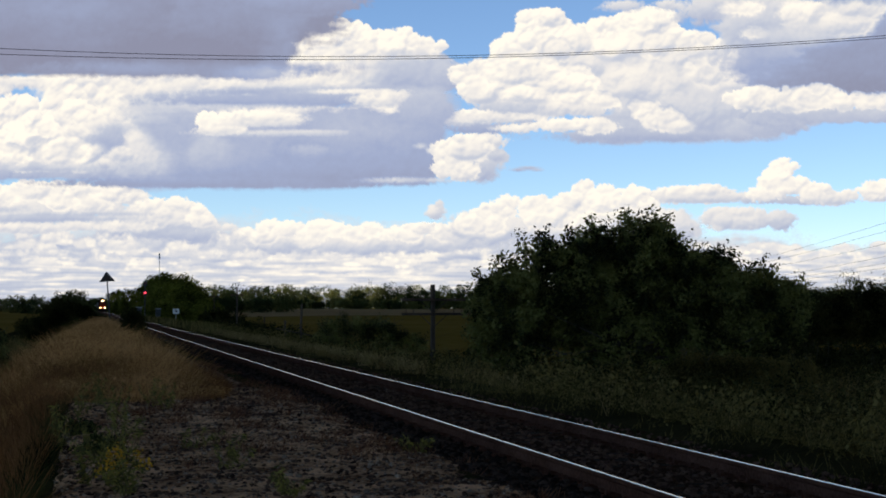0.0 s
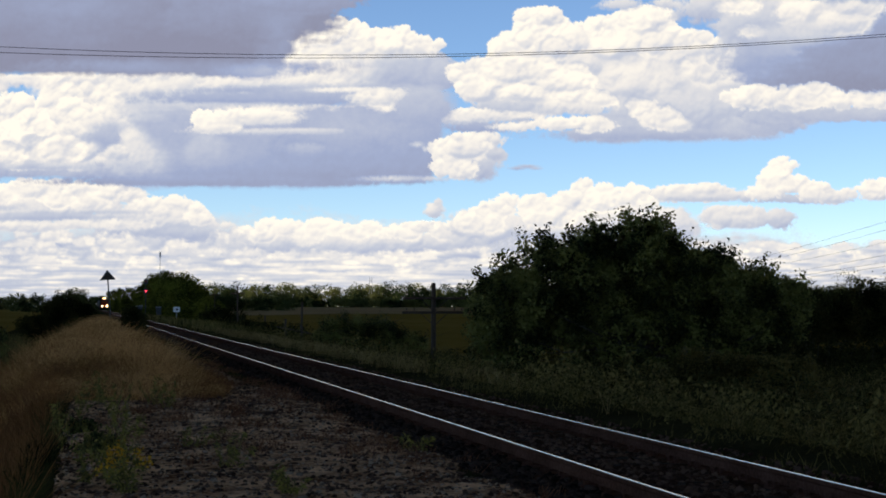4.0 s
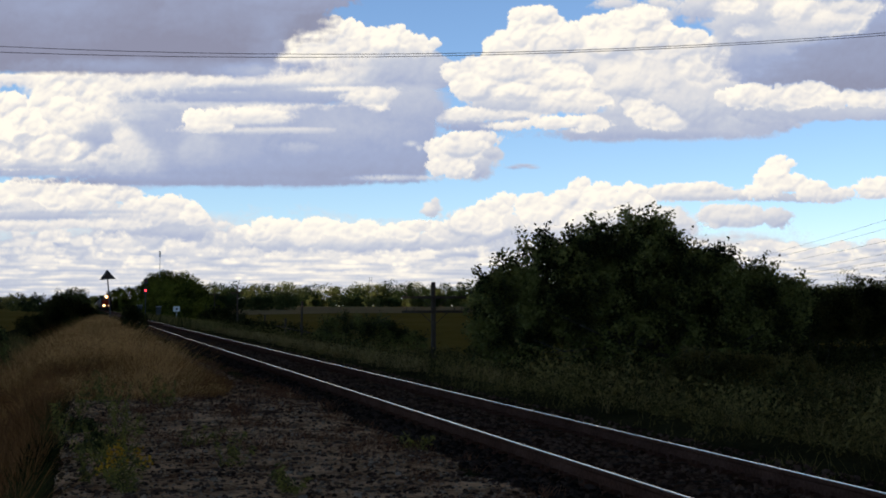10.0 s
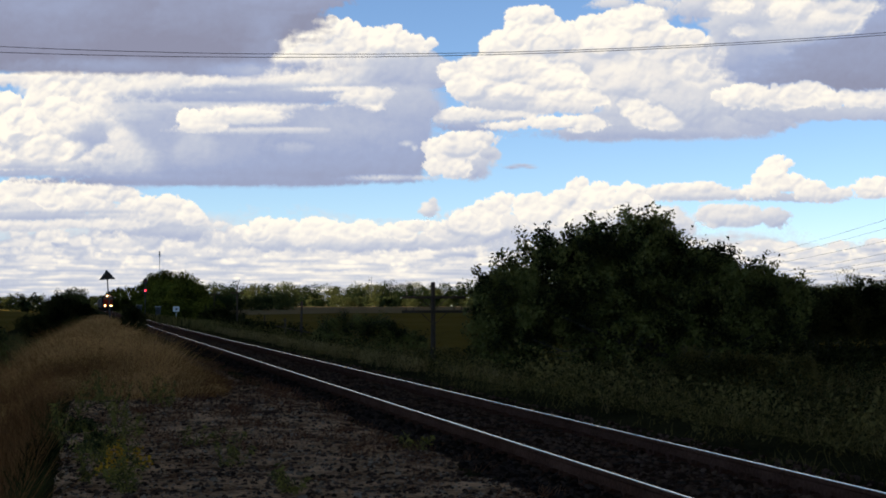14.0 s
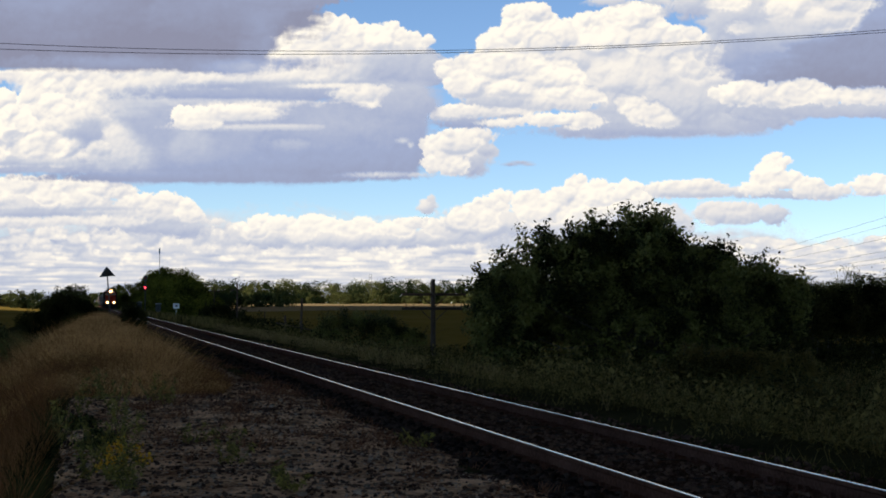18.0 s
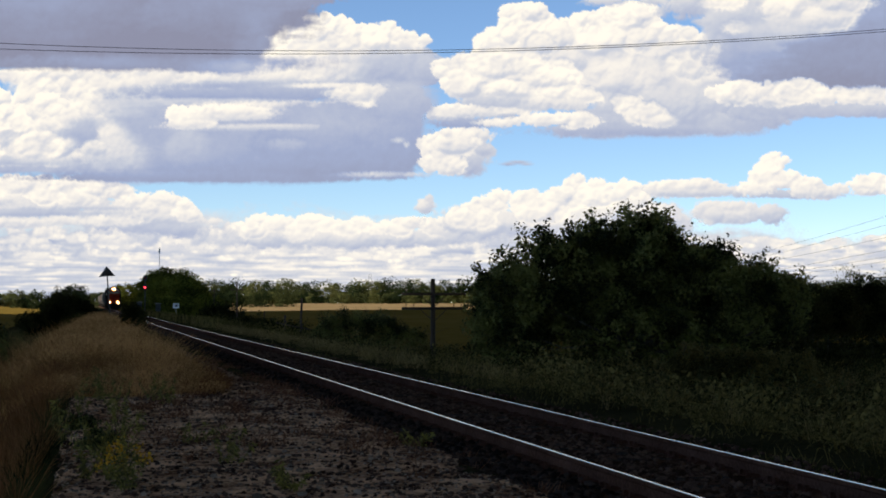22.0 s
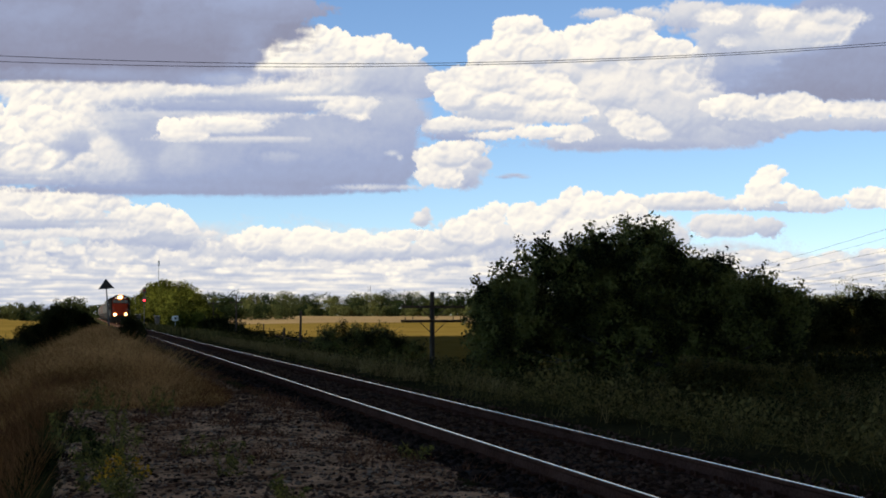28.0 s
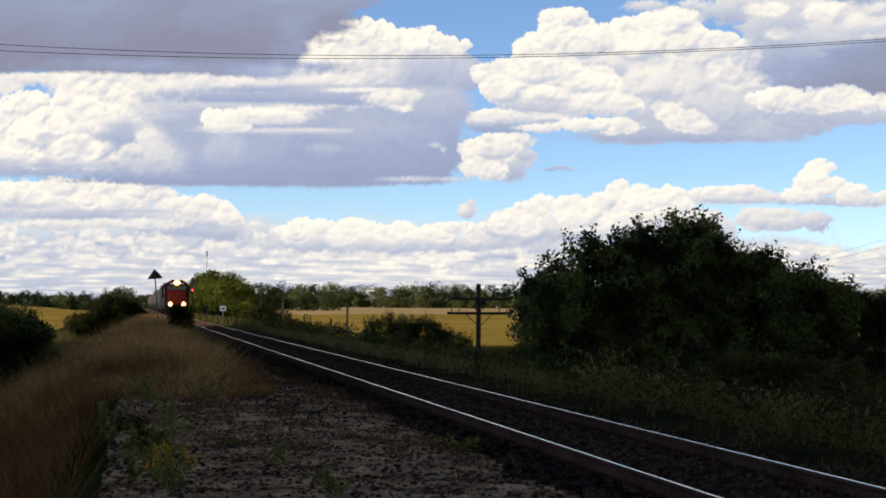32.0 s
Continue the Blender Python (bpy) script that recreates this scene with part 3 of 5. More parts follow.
p = at(0.135, 64)
shrub("maple_tree", "broad dark green bushy maple at the foot of the bank", p.x, p.y,
      [(-0.2, 0, 4.3, 3.2, 2.6, 2.4), (-3.6, -0.2, 4.0, 2.6, 2.2, 2.0), (-5.6, 0, 2.8, 1.9, 1.8, 1.8), (-6.2, 0, 1.6, 1.5, 1.4, 1.5), (0.4, 0, 5.8, 1.5, 1.4, 1.2), (-1.9, 0, 5.2, 1.3, 1.2, 1.0),
       (1.4, 0, 4.9, 1.2, 1.1, 1.0), (3.4, 0, 3.8, 2.2, 2.0, 1.6), (4.0, 0.2, 4.9, 0.7, 0.7, 0.5), (5.6, 0.3, 3.0, 2.0, 1.6, 1.5), (7.2, 0.3, 2.6, 1.6, 1.4, 1.4), (0, 0, 1.8, 4.6, 2.2, 1.8), (4.6, 0, 1.5, 3.0, 1.8, 1.4), (-2.0, 0.3, 3.4, 2.6, 1.6, 1.9), (2.4, 0.3, 3.2, 2.2, 1.5, 1.8), (0.0, 0.5, 4.9, 1.8, 1.0, 1.2), (2.5, 0, 4.8, 0.9, 1.0, 0.8), (5.9, 0.3, 3.9, 1.1, 1.2, 0.8), (7.6, 0.3, 3.4, 1.1, 1.1, 0.8), (-6.5, 0, 3.5, 0.9, 1.2, 1.0)],
      0.195, 112, M_LEAF, 0.55, 1.25, 5, sprays=190, roof=0.6)
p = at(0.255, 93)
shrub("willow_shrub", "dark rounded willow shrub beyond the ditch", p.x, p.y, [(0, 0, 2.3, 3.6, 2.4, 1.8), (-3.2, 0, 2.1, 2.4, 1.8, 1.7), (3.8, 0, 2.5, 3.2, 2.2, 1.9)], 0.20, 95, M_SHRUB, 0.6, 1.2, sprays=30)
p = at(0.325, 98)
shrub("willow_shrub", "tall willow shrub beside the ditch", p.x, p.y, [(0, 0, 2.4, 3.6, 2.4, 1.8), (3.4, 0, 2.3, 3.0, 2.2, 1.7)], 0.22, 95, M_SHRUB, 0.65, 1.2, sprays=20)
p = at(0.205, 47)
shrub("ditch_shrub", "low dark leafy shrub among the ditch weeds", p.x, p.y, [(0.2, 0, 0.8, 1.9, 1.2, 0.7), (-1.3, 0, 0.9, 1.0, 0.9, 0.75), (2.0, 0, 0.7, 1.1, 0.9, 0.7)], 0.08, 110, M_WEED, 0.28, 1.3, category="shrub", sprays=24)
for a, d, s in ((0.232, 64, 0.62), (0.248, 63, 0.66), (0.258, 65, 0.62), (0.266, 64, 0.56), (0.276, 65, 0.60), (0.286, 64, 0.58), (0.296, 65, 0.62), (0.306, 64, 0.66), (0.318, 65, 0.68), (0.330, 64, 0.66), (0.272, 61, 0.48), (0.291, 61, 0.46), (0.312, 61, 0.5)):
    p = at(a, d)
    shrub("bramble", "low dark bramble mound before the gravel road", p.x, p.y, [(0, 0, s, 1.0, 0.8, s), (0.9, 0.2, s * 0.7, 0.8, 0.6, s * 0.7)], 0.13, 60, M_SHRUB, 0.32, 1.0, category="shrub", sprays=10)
p = at(-0.052, 85)
shrub("twiggy_shrub", "dark twiggy shrub by the field edge", p.x, p.y, [(-1.5, 0, 1.35, 1.7, 1.4, 1.15), (0.3, 0, 1.25, 1.9, 1.4, 1.1), (2.1, 0, 0.8, 1.4, 1.2, 0.8), (-2.7, 0, 0.8, 0.9, 1.0, 0.8)], 0.10, 90, M_LEAF, 0.34, 1.3, category="shrub", bare=50, sprays=60)
p = at(-0.2196, 58)
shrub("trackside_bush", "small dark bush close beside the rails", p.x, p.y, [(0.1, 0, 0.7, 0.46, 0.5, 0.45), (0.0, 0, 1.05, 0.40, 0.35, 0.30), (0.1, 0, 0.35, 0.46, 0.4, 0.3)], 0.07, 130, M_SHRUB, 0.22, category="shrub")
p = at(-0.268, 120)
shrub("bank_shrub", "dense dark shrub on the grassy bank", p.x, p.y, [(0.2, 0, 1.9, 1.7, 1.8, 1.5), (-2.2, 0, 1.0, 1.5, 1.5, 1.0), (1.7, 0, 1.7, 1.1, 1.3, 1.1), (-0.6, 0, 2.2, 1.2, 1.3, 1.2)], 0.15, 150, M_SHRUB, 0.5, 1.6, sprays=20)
p = at(-0.329, 44)
shrub("elder_bush", "tall dark bush at the foot of the platform bank", p.x, p.y, [(0, 0, 1.5, 0.9, 1.0, 1.1), (-1.3, 0, 1.5, 1.2, 1.2, 1.3), (0.35, 0, 0.8, 0.9, 1.0, 0.7), (-0.4, 0, 2.0, 0.7, 0.8, 0.7)], 0.10, 120, M_LEAF, 0.34, 1.3, sprays=34)
p = at(-0.262, 300)
shrub("round_tree", "rounded green tree beyond the bank shrub", p.x, p.y, [(0, 0, 4.2, 3.2, 3.0, 2.6)], 0.4, 70, M_WOOD, 1.0)

# the willow thicket along the far side of the line
for x, y, h, r in ((13.2, 186, 3.6, 2.4), (14.6, 200, 4.2, 2.7), (14.8, 215, 6.4, 3.4), (16.6, 226, 5.4, 3.2), (15.5, 240, 8.4, 4.0), (17.4, 262, 8.0, 3.8),
                   (14.6, 262, 9.6, 3.6), (15.0, 290, 10.2, 4.0), (16.0, 335, 10.4, 4.0), (17.5, 400, 10.2, 4.2), (18, 470, 9.6, 4.4), (12.4, 430, 8.6, 2.8), (12.2, 520, 9.6, 3.2), (11.8, 610, 10.4, 3.2)):
    shrub("thicket_willow", "yellow-green willow of the thicket along the line", x, y, [(0, 0, h * 0.55, r, r, h * 0.45), (r * 0.85, 0, h * 0.28, r * 0.85, r, h * 0.28), (0, 0, h * 0.25, r, r, h * 0.25)], 0.38, 54, M_HEDGE, 1.0, 1.1, 3)


for x, y, h, r in ((16.4, 146, 1.6, 2.0), (15.6, 158, 2.2, 2.2), (15.4, 172, 2.8, 2.4), (17.2, 128, 1.3, 1.6)):
    shrub("verge_shrub", "low dark shrub on the verge before the thicket", x, y, [(0, 0, h * 0.5, r, r * 0.8, h * 0.5), (r * 0.8, 0, h * 0.35, r * 0.7, r * 0.6, h * 0.35)], 0.18, 60, M_SHRUB, 0.5, 1.2, 3, category="shrub", sprays=14)


def woods(name, label, a0, a1, far, tall, step, mat, leaf, per=46, lobes=30, deep=1.12):
    """A belt of far trees between two shares across the view, each tree with a green of its own."""
    cs, ss, own = [], [], []
    a = a0
    while a < a1:
        d = far * rng.uniform(0.94, deep)
        q = spot(a * d, d)
        h = tall * rng.uniform(0.66, 1.08)
        r = h * rng.uniform(0.35, 0.58)
        c, s = lobes_in(q.x, q.y, float(ground_z(q.x, q.y)) + h * 0.46, r, r, h * 0.50, lobes, 0.19 * h)
        cs.append(c)
        ss.append(s)
        own.append(np.full(lobes, rng.normal() * 0.55))
        a += step * rng.uniform(0.5, 1.4) / far
    cs, ss, own = np.concatenate(cs), np.concatenate(ss), np.concatenate(own)
    ob = quads(name, foliage(cs, ss, per, leaf, 0.9), mat)
    ob.data.attributes.new("tint", "FLOAT", "FACE").data.foreach_set("value", np.repeat(own, per).astype(np.float32))
    return tagged(ob, label, "woods", kind="stuff")


woods("far_woods", "long belt of green trees closing the fields", -0.2, 0.42, 840, 14.2, 3.2, M_WOOD, 1.05, 40, 40)
woods("far_woods", "low belt of green trees beyond the pale field", -0.45, -0.2, 700, 8.5, 2.6, M_WOOD, 1.0, 28, 30)
woods("field_hedge", "dark hedge trees in front of the far woods", -0.165, -0.105, 520, 7.0, 2.2, M_WOOD, 0.6, 40, 30, 1.05)
woods("field_hedge", "rounded bushes along the foot of the far woods", -0.2, 0.42, 760, 6.0, 2.6, M_WOOD, 1.0, 26, 22, 1.05)
woods("right_trees", "bushy trees beyond the meadow", 0.265, 0.44, 300, 9.6, 2.4, M_WOOD, 0.42, 60, 34)


# ---- clouds: glowing relief shells with painted sun and shade and thin edges, far off, each drifting on its own ----
def hash2(ix, iy, k):
    v = np.sin(ix * 127.1 + iy * 311.7 + k * 74.7) * 43758.5453
    return v - np.floor(v)


def lumps(a, e, cell, seed):
    """Rounded heads, 0 to 1, about one to a cell."""
    x, y = a / cell, e / cell
    ix, iy = np.floor(x), np.floor(y)
    best = np.full(a.shape, 9.0)
    for dx in (-1, 0, 1):
        for dy in (-1, 0, 1):
            jx, jy = ix + dx, iy + dy
            d = (jx + hash2(jx, jy, seed) - x) ** 2 + (jy + hash2(jx, jy, seed + 5.3) - y) ** 2
            best = np.minimum(best, d)
    return 1 - np.clip(best, 0, 1)


def swell(a, e, cell, seed, steps=4):
    """Soft noise, about -1 to 1."""
    out, amp = 0.0, 0.55
    for s in range(steps):
        x, y = a / cell, e / cell
        ix, iy = np.floor(x), np.floor(y)
        u, v = x - ix, y - iy
        u, v = u * u * (3 - 2 * u), v * v * (3 - 2 * v)
        h = [[hash2(ix + i, iy + j, seed + s * 3.1) for j in (0, 1)] for i in (0, 1)]
        out = out + amp * 2 * ((h[0][0] * (1 - u) + h[1][0] * u) * (1 - v) + (h[0][1] * (1 - u) + h[1][1] * u) * v - 0.5)
        cell, amp = cell / 2.1, amp * 0.55
    return out


MOVERS = []


def soften(g, n):
    """A running mean over n places each way."""
    for axis in (0, 1):
        w = np.cumsum(np.pad(g, [(n + 1, n) if k == axis else (0, 0) for k in (0, 1)], mode="edge"), axis=axis)
        m = 2 * n + 1
        g = (w[m:] - w[:-m]) / m if axis == 0 else (w[:, m:] - w[:, :-m]) / m
    return g


HEADS, SWELLING = (64.0, 30.0, 15.0, 8.0, 4.5), (0.20, 0.30, 0.42, 0.55, 0.60)


def cloud(label, far, drift, seed, *groups, name="cloud", kind="", step=1.7, ruff=1.0, stretch=1.0, buds=1.0):
    """One cloud heaped up from puffs, the hindmost first: (across, down, half width, half height, painted tone from lit
    to shaded, softness of the edge[, level of the flat base]), on a plane 2500 units before the eye, 542 units down to
    the horizon."""
    rs, puffs = np.random.default_rng(seed), []
    for px, py, rx, ry, dark, soft, *level in (p for g in groups for p in g):
        base = level[0] if level else 9999.0
        puffs.append((px, py, rx, ry, dark, soft, base))
        if buds and dark < 0.21 and min(rx, ry) > 7:
            # smaller heads bud from the upper side and within
            for k in range(int(buds * (7 + 0.12 * rx))):
                turn, out = rs.uniform(-3.5, 0.5), (rs.uniform(0.72, 1.0) if k % 5 < 3 else rs.uniform(0.0, 0.75))
                q = min(rx, ry) * rs.uniform(0.14, 0.40)
                puffs.append((px + rx * out * math.cos(turn), py + ry * out * math.sin(turn), q * rs.uniform(1.0, 1.6), q, dark + rs.uniform(-0.04, 0.06) + (0.05 if k % 5 > 2 else 0.0), 2.0 if k % 5 < 3 else 7.0, base))
    x0, x1 = min(p[0] - 1.5 * p[2] - 2 * p[5] for p in puffs) - 14, max(p[0] + 1.5 * p[2] + 2 * p[5] for p in puffs) + 14
    y0, y1 = min(p[1] - 1.3 * p[3] - 2 * p[5] for p in puffs) - 14, max(min(p[1] + 1.3 * p[3] + 2 * p[5], p[6] + 14) for p in puffs) + 14
    xs, ys = np.arange(max(x0, -330), min(x1, 1850), step), np.arange(max(y0, -60), min(y1, 541), step)
    X, Y = np.meshgrid(xs, ys)
    wx, wy = X + 16 * swell(X, Y, 60, seed) + 4 * swell(X, Y, 15, seed + 2, 2), Y + 12 * swell(X, Y, 50, seed + 5) + 4 * swell(X, Y, 14, seed + 7, 2)
    bumps = [c * k * (lumps(wx, wy * stretch, c, seed + 9 * i) - 0.62) for i, (c, k) in enumerate(zip(HEADS, SWELLING))]
    ragged = 7.0 * swell(X, Y, 30, seed + 65, 5)
    streak = swell(X * 0.35, Y * 1.3, 40, seed + 60)
    cover, tone, high, bold = (np.zeros(X.shape) for _ in range(4))
    level = 4 * swell(X, Y * 0, 60, seed + 70)
    for px, py, rx, ry, dark, soft, base in puffs:
        gy_, gx_ = ry * (1.45 + 2 * soft / min(rx, ry)) + 3, rx * (1.45 + 2 * soft / min(rx, ry)) + 3
        i0, i1 = np.searchsorted(ys, (py - gy_, py + gy_))
        j0, j1 = np.searchsorted(xs, (px - gx_, px + gx_))
        s = (slice(i0, i1), slice(j0, j1))
        if X[s].size == 0:
            continue
        r = min(rx, ry)
        dx, dy = (X[s] - px) / rx, (Y[s] - py) / ry
        far_ = np.sqrt(dx * dx + dy * dy)
        inside = (1 - far_) * r
        rough = sum(b[s] for b, c in zip(bumps, HEADS) if c < 1.5 * r) + ragged[s] * min(1.0, r / 18)
        flow = streak[s] * min(soft * 1.6, 30, 0.4 * r)
        edge = inside + ruff * rough * (1.0 if soft < 9 else 0.7) + flow
        alpha = smooth(-soft, soft, edge) * smooth(1.45 + 2 * soft / r, 1.1 + 0.6 * soft / r, far_) * smooth(soft * 0.6 + 3, -soft * 0.6 - 1, Y[s] - base + level[s])
        # what lies in front takes over from what lies behind it
        whole = alpha + cover[s] * (1 - alpha)
        share = alpha / np.maximum(whole, 1e-6)
        cover[s] = whole
        # each puff's painted tone darkens towards its underside
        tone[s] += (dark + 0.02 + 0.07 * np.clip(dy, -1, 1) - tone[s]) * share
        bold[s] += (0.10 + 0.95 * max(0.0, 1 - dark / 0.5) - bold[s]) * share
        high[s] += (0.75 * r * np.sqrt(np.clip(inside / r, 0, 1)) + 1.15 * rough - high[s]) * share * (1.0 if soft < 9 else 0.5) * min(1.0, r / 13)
    # painted sunlight: the side turned to the sun, up and to the left, gets the lighter tone
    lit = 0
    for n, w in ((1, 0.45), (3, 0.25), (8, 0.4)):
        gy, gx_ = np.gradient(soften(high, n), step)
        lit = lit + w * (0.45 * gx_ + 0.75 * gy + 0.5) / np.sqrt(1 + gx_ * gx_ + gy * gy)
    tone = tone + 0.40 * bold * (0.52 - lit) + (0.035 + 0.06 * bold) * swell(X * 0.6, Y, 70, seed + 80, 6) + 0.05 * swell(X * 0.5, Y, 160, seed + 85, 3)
    a = np.degrees(np.arctan((X - 784) / 2500))
    e = np.degrees(np.arctan((542 - Y) / 2500 * np.cos(np.radians(a))))
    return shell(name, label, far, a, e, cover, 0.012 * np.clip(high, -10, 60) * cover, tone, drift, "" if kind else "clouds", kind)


def shell(name, label, far, a, e, cover, thick, depth, drift, group="", kind=""):
    """A sheet at that distance, bulging towards the eye by thick (degrees), cut where it has no cover; depth: the tone,
    with sun and shade painted in.
    """
    d2 = far * math.pi / 180
    a0 = float(a.mean())
    r = far - thick * d2
    h = np.radians(a - a0)
    v = np.stack([r * np.sin(h), r * np.cos(h) - far, r * np.tan(np.radians(e))], -1)
    ny, nx = a.shape
    idx = np.arange(nx * ny).reshape(ny, nx)
    f = np.stack([idx[:-1, :-1], idx[:-1, 1:], idx[1:, 1:], idx[1:, :-1]], -1).reshape(-1, 4)
    f = f[cover.reshape(-1)[f].max(1) > 0.004]
    used = np.unique(f)
    back = np.zeros(nx * ny, dtype=np.int64)
    back[used] = np.arange(len(used))
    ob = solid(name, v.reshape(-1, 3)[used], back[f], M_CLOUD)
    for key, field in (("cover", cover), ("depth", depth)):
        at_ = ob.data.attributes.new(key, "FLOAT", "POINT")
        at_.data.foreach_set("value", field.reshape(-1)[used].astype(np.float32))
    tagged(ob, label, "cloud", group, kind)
    MOVERS.append((ob, [(t, Matrix.Translation(bearing(HEADING + a0 + drift * (t - 13) / 32, 0, far)) @ pose(0, 0, 0, 0, 0, -(HEADING + a0 + drift * (t - 13) / 32))) for t in (0, 32)]))
    return ob


cloud("large dark grey cloud overhead with a soft flat base", 3300, -1.5, 11,
      [(-160, 30, 300, 100, 0.84, 12, 122), (120, 20, 430, 118, 0.86, 14, 124), (385, 40, 118, 92, 0.80, 14, 128), (462, 80, 34, 44, 0.70, 16, 128), (505, -6, 95, 22, 0.72, 6),
       (60, 22, 140, 40, 0.76, 40), (300, 116, 200, 12, 0.70, 10), (430, 124, 60, 12, 0.52, 10), (330, 60, 120, 40, 0.90, 36)])
cloud("pale sunlit cloud band under a dark cloud", 3900, -1.45, 17,
      [(-160, 150, 150, 34, 0.2, 8), (70, 138, 120, 12, 0.22, 6), (205, 160, 150, 44, 0.15, 9), (330, 158, 160, 40, 0.2, 12), (120, 200, 75, 48, 0.10, 8), (440, 146, 120, 20, 0.2, 8), (500, 150, 90, 24, 0.24, 12),
       (250, 205, 120, 22, 0.26, 14), (300, 186, 90, 10, 0.30, 8), (90, 130, 50, 5, 0.06, 3)],
      [(430, 171, 150, 13, 0.58, 7), (430, 156, 90, 5, 0.54, 4), (570, 168, 130, 17, 0.56, 8), (540, 210, 130, 16, 0.54, 9), (390, 186, 130, 5, 0.34, 4), (700, 190, 60, 40, 0.55, 9),
       (600, 157, 70, 4, 0.22, 3), (655, 172, 62, 13, 0.20, 4), (705, 178, 26, 14, 0.20, 4), (590, 192, 110, 7, 0.18, 4), (470, 193, 110, 6, 0.22, 4)])
cloud("broad blue-grey cloud body with a level base", 3800, -1.3, 31,
      [(-60, 300, 200, 22, 0.46, 6, 308), (130, 300, 200, 30, 0.46, 10, 312), (250, 258, 90, 58, 0.42, 26), (430, 272, 250, 70, 0.58, 16, 326), (620, 268, 150, 68, 0.62, 9, 322), (708, 252, 52, 70, 0.62, 8, 316), (735, 192, 46, 40, 0.52, 20),
       (205, 262, 34, 34, 0.24, 14), (222, 280, 40, 30, 0.36, 20), (345, 268, 34, 34, 0.48, 16), (380, 318, 250, 8, 0.66, 5, 328), (560, 300, 160, 16, 0.68, 14), (640, 240, 80, 20, 0.56, 20)],
      [(700, 315, 62, 4, 0.28, 4), (720, 254, 9, 4, 0.30, 4), (735, 262, 5, 5, 0.34, 3), (520, 262, 24, 9, 0.52, 6)])
cloud("bright billowing shoulder of a broad cloud", 3700, -1.5, 37,
      [(-230, 240, 120, 70, 0.10, 4, 298), (-110, 240, 80, 62, 0.09, 4, 298), (60, 270, 90, 28, 0.14, 8, 298), (-10, 215, 48, 46, 0.07, 3), (100, 238, 66, 50, 0.10, 8), (20, 250, 60, 46, 0.05, 4), (140, 218, 44, 30, 0.13, 8), (166, 236, 26, 26, 0.46, 14), (186, 268, 20, 12, 0.2, 5),
       (-40, 272, 50, 20, 0.07, 4), (80, 262, 36, 24, 0.08, 5), (40, 292, 110, 6, 0.34, 4)])
cloud("long rounded sunlit roll of cloud", 3600, -1.7, 41,
      [(338, 212, 24, 19, 0.06, 2.5), (368, 212, 36, 16, 0.08, 3.5), (408, 203, 66, 11, 0.10, 5), (458, 206, 44, 8, 0.17, 6), (420, 214, 60, 5, 0.26, 5), (430, 231, 76, 3.5, 0.30, 6), (505, 229, 40, 3, 0.34, 5), (345, 226, 26, 6, 0.20, 4)])
cloud("towering white cloud with a bright billowing top", 4400, -0.95, 23,
      [(690, 125, 100, 40, 0.40, 9, 154), (760, 128, 40, 34, 0.50, 5, 154), (470, 130, 70, 24, 0.24, 8), (500, 62, 26, 24, 0.03, 2.5), (550, 72, 54, 38, 0.05, 3), (598, 62, 44, 30, 0.04, 3), (640, 84, 46, 34, 0.10, 4), (690, 74, 38, 27, 0.06, 3), (728, 86, 26, 24, 0.12, 3), (762, 76, 11, 10, 0.10, 2)],
      [(530, 102, 62, 28, 0.07, 6), (592, 106, 60, 28, 0.15, 12), (650, 124, 74, 28, 0.33, 16), (560, 134, 84, 22, 0.24, 12), (716, 124, 62, 32, 0.46, 14), (772, 126, 26, 24, 0.46, 8)])
cloud("bright piled-up white cloud with a level base", 4200, -1.0, 57,
      [(850, 130, 60, 30, 0.18, 4), (900, 84, 42, 30, 0.04, 2.5), (932, 46, 32, 34, 0.04, 2.5), (962, 66, 50, 44, 0.06, 3), (1010, 74, 50, 36, 0.06, 3), (1058, 68, 46, 34, 0.05, 3), (1108, 56, 48, 40, 0.06, 3), (1142, 34, 40, 28, 0.06, 3), (1188, 92, 50, 40, 0.10, 4), (1250, 96, 50, 40, 0.15, 4)],
      [(1060, 130, 190, 66, 0.20, 14), (1240, 150, 130, 70, 0.30, 16, 238), (920, 150, 100, 50, 0.15, 7), (1160, 205, 150, 46, 0.40, 18, 246), (1280, 190, 120, 52, 0.38, 18, 240), (1060, 228, 64, 22, 0.46, 8, 250), (1345, 214, 60, 21, 0.44, 6, 237), (1140, 236, 160, 9, 0.52, 7, 248), (1240, 120, 46, 24, 0.18, 8), (1120, 150, 60, 40, 0.26, 18)],
      [(845, 152, 46, 26, 0.15, 4), (940, 132, 46, 22, 0.08, 3), (890, 120, 50, 22, 0.12, 4), (920, 166, 56, 18, 0.10, 3), (1000, 166, 36, 18, 0.06, 2.5), (1048, 176, 30, 16, 0.09, 2.5), (985, 142, 50, 18, 0.10, 4), (960, 190, 100, 11, 0.24, 4), (880, 188, 50, 13, 0.38, 7)],
      [(815, 205, 44, 15, 0.10, 2.5), (880, 205, 70, 8, 0.16, 4), (850, 223, 80, 9, 0.56, 5), (935, 214, 40, 6, 0.56, 4), (905, 223, 40, 8, 0.12, 3), (980, 216, 56, 11, 0.09, 3), (1035, 218, 44, 13, 0.13, 3), (1128, 188, 26, 18, 0.11, 2.5), (1156, 206, 30, 18, 0.13, 3), (1108, 184, 11, 11, 0.12, 2.5), (1186, 220, 20, 9, 0.22, 4)])
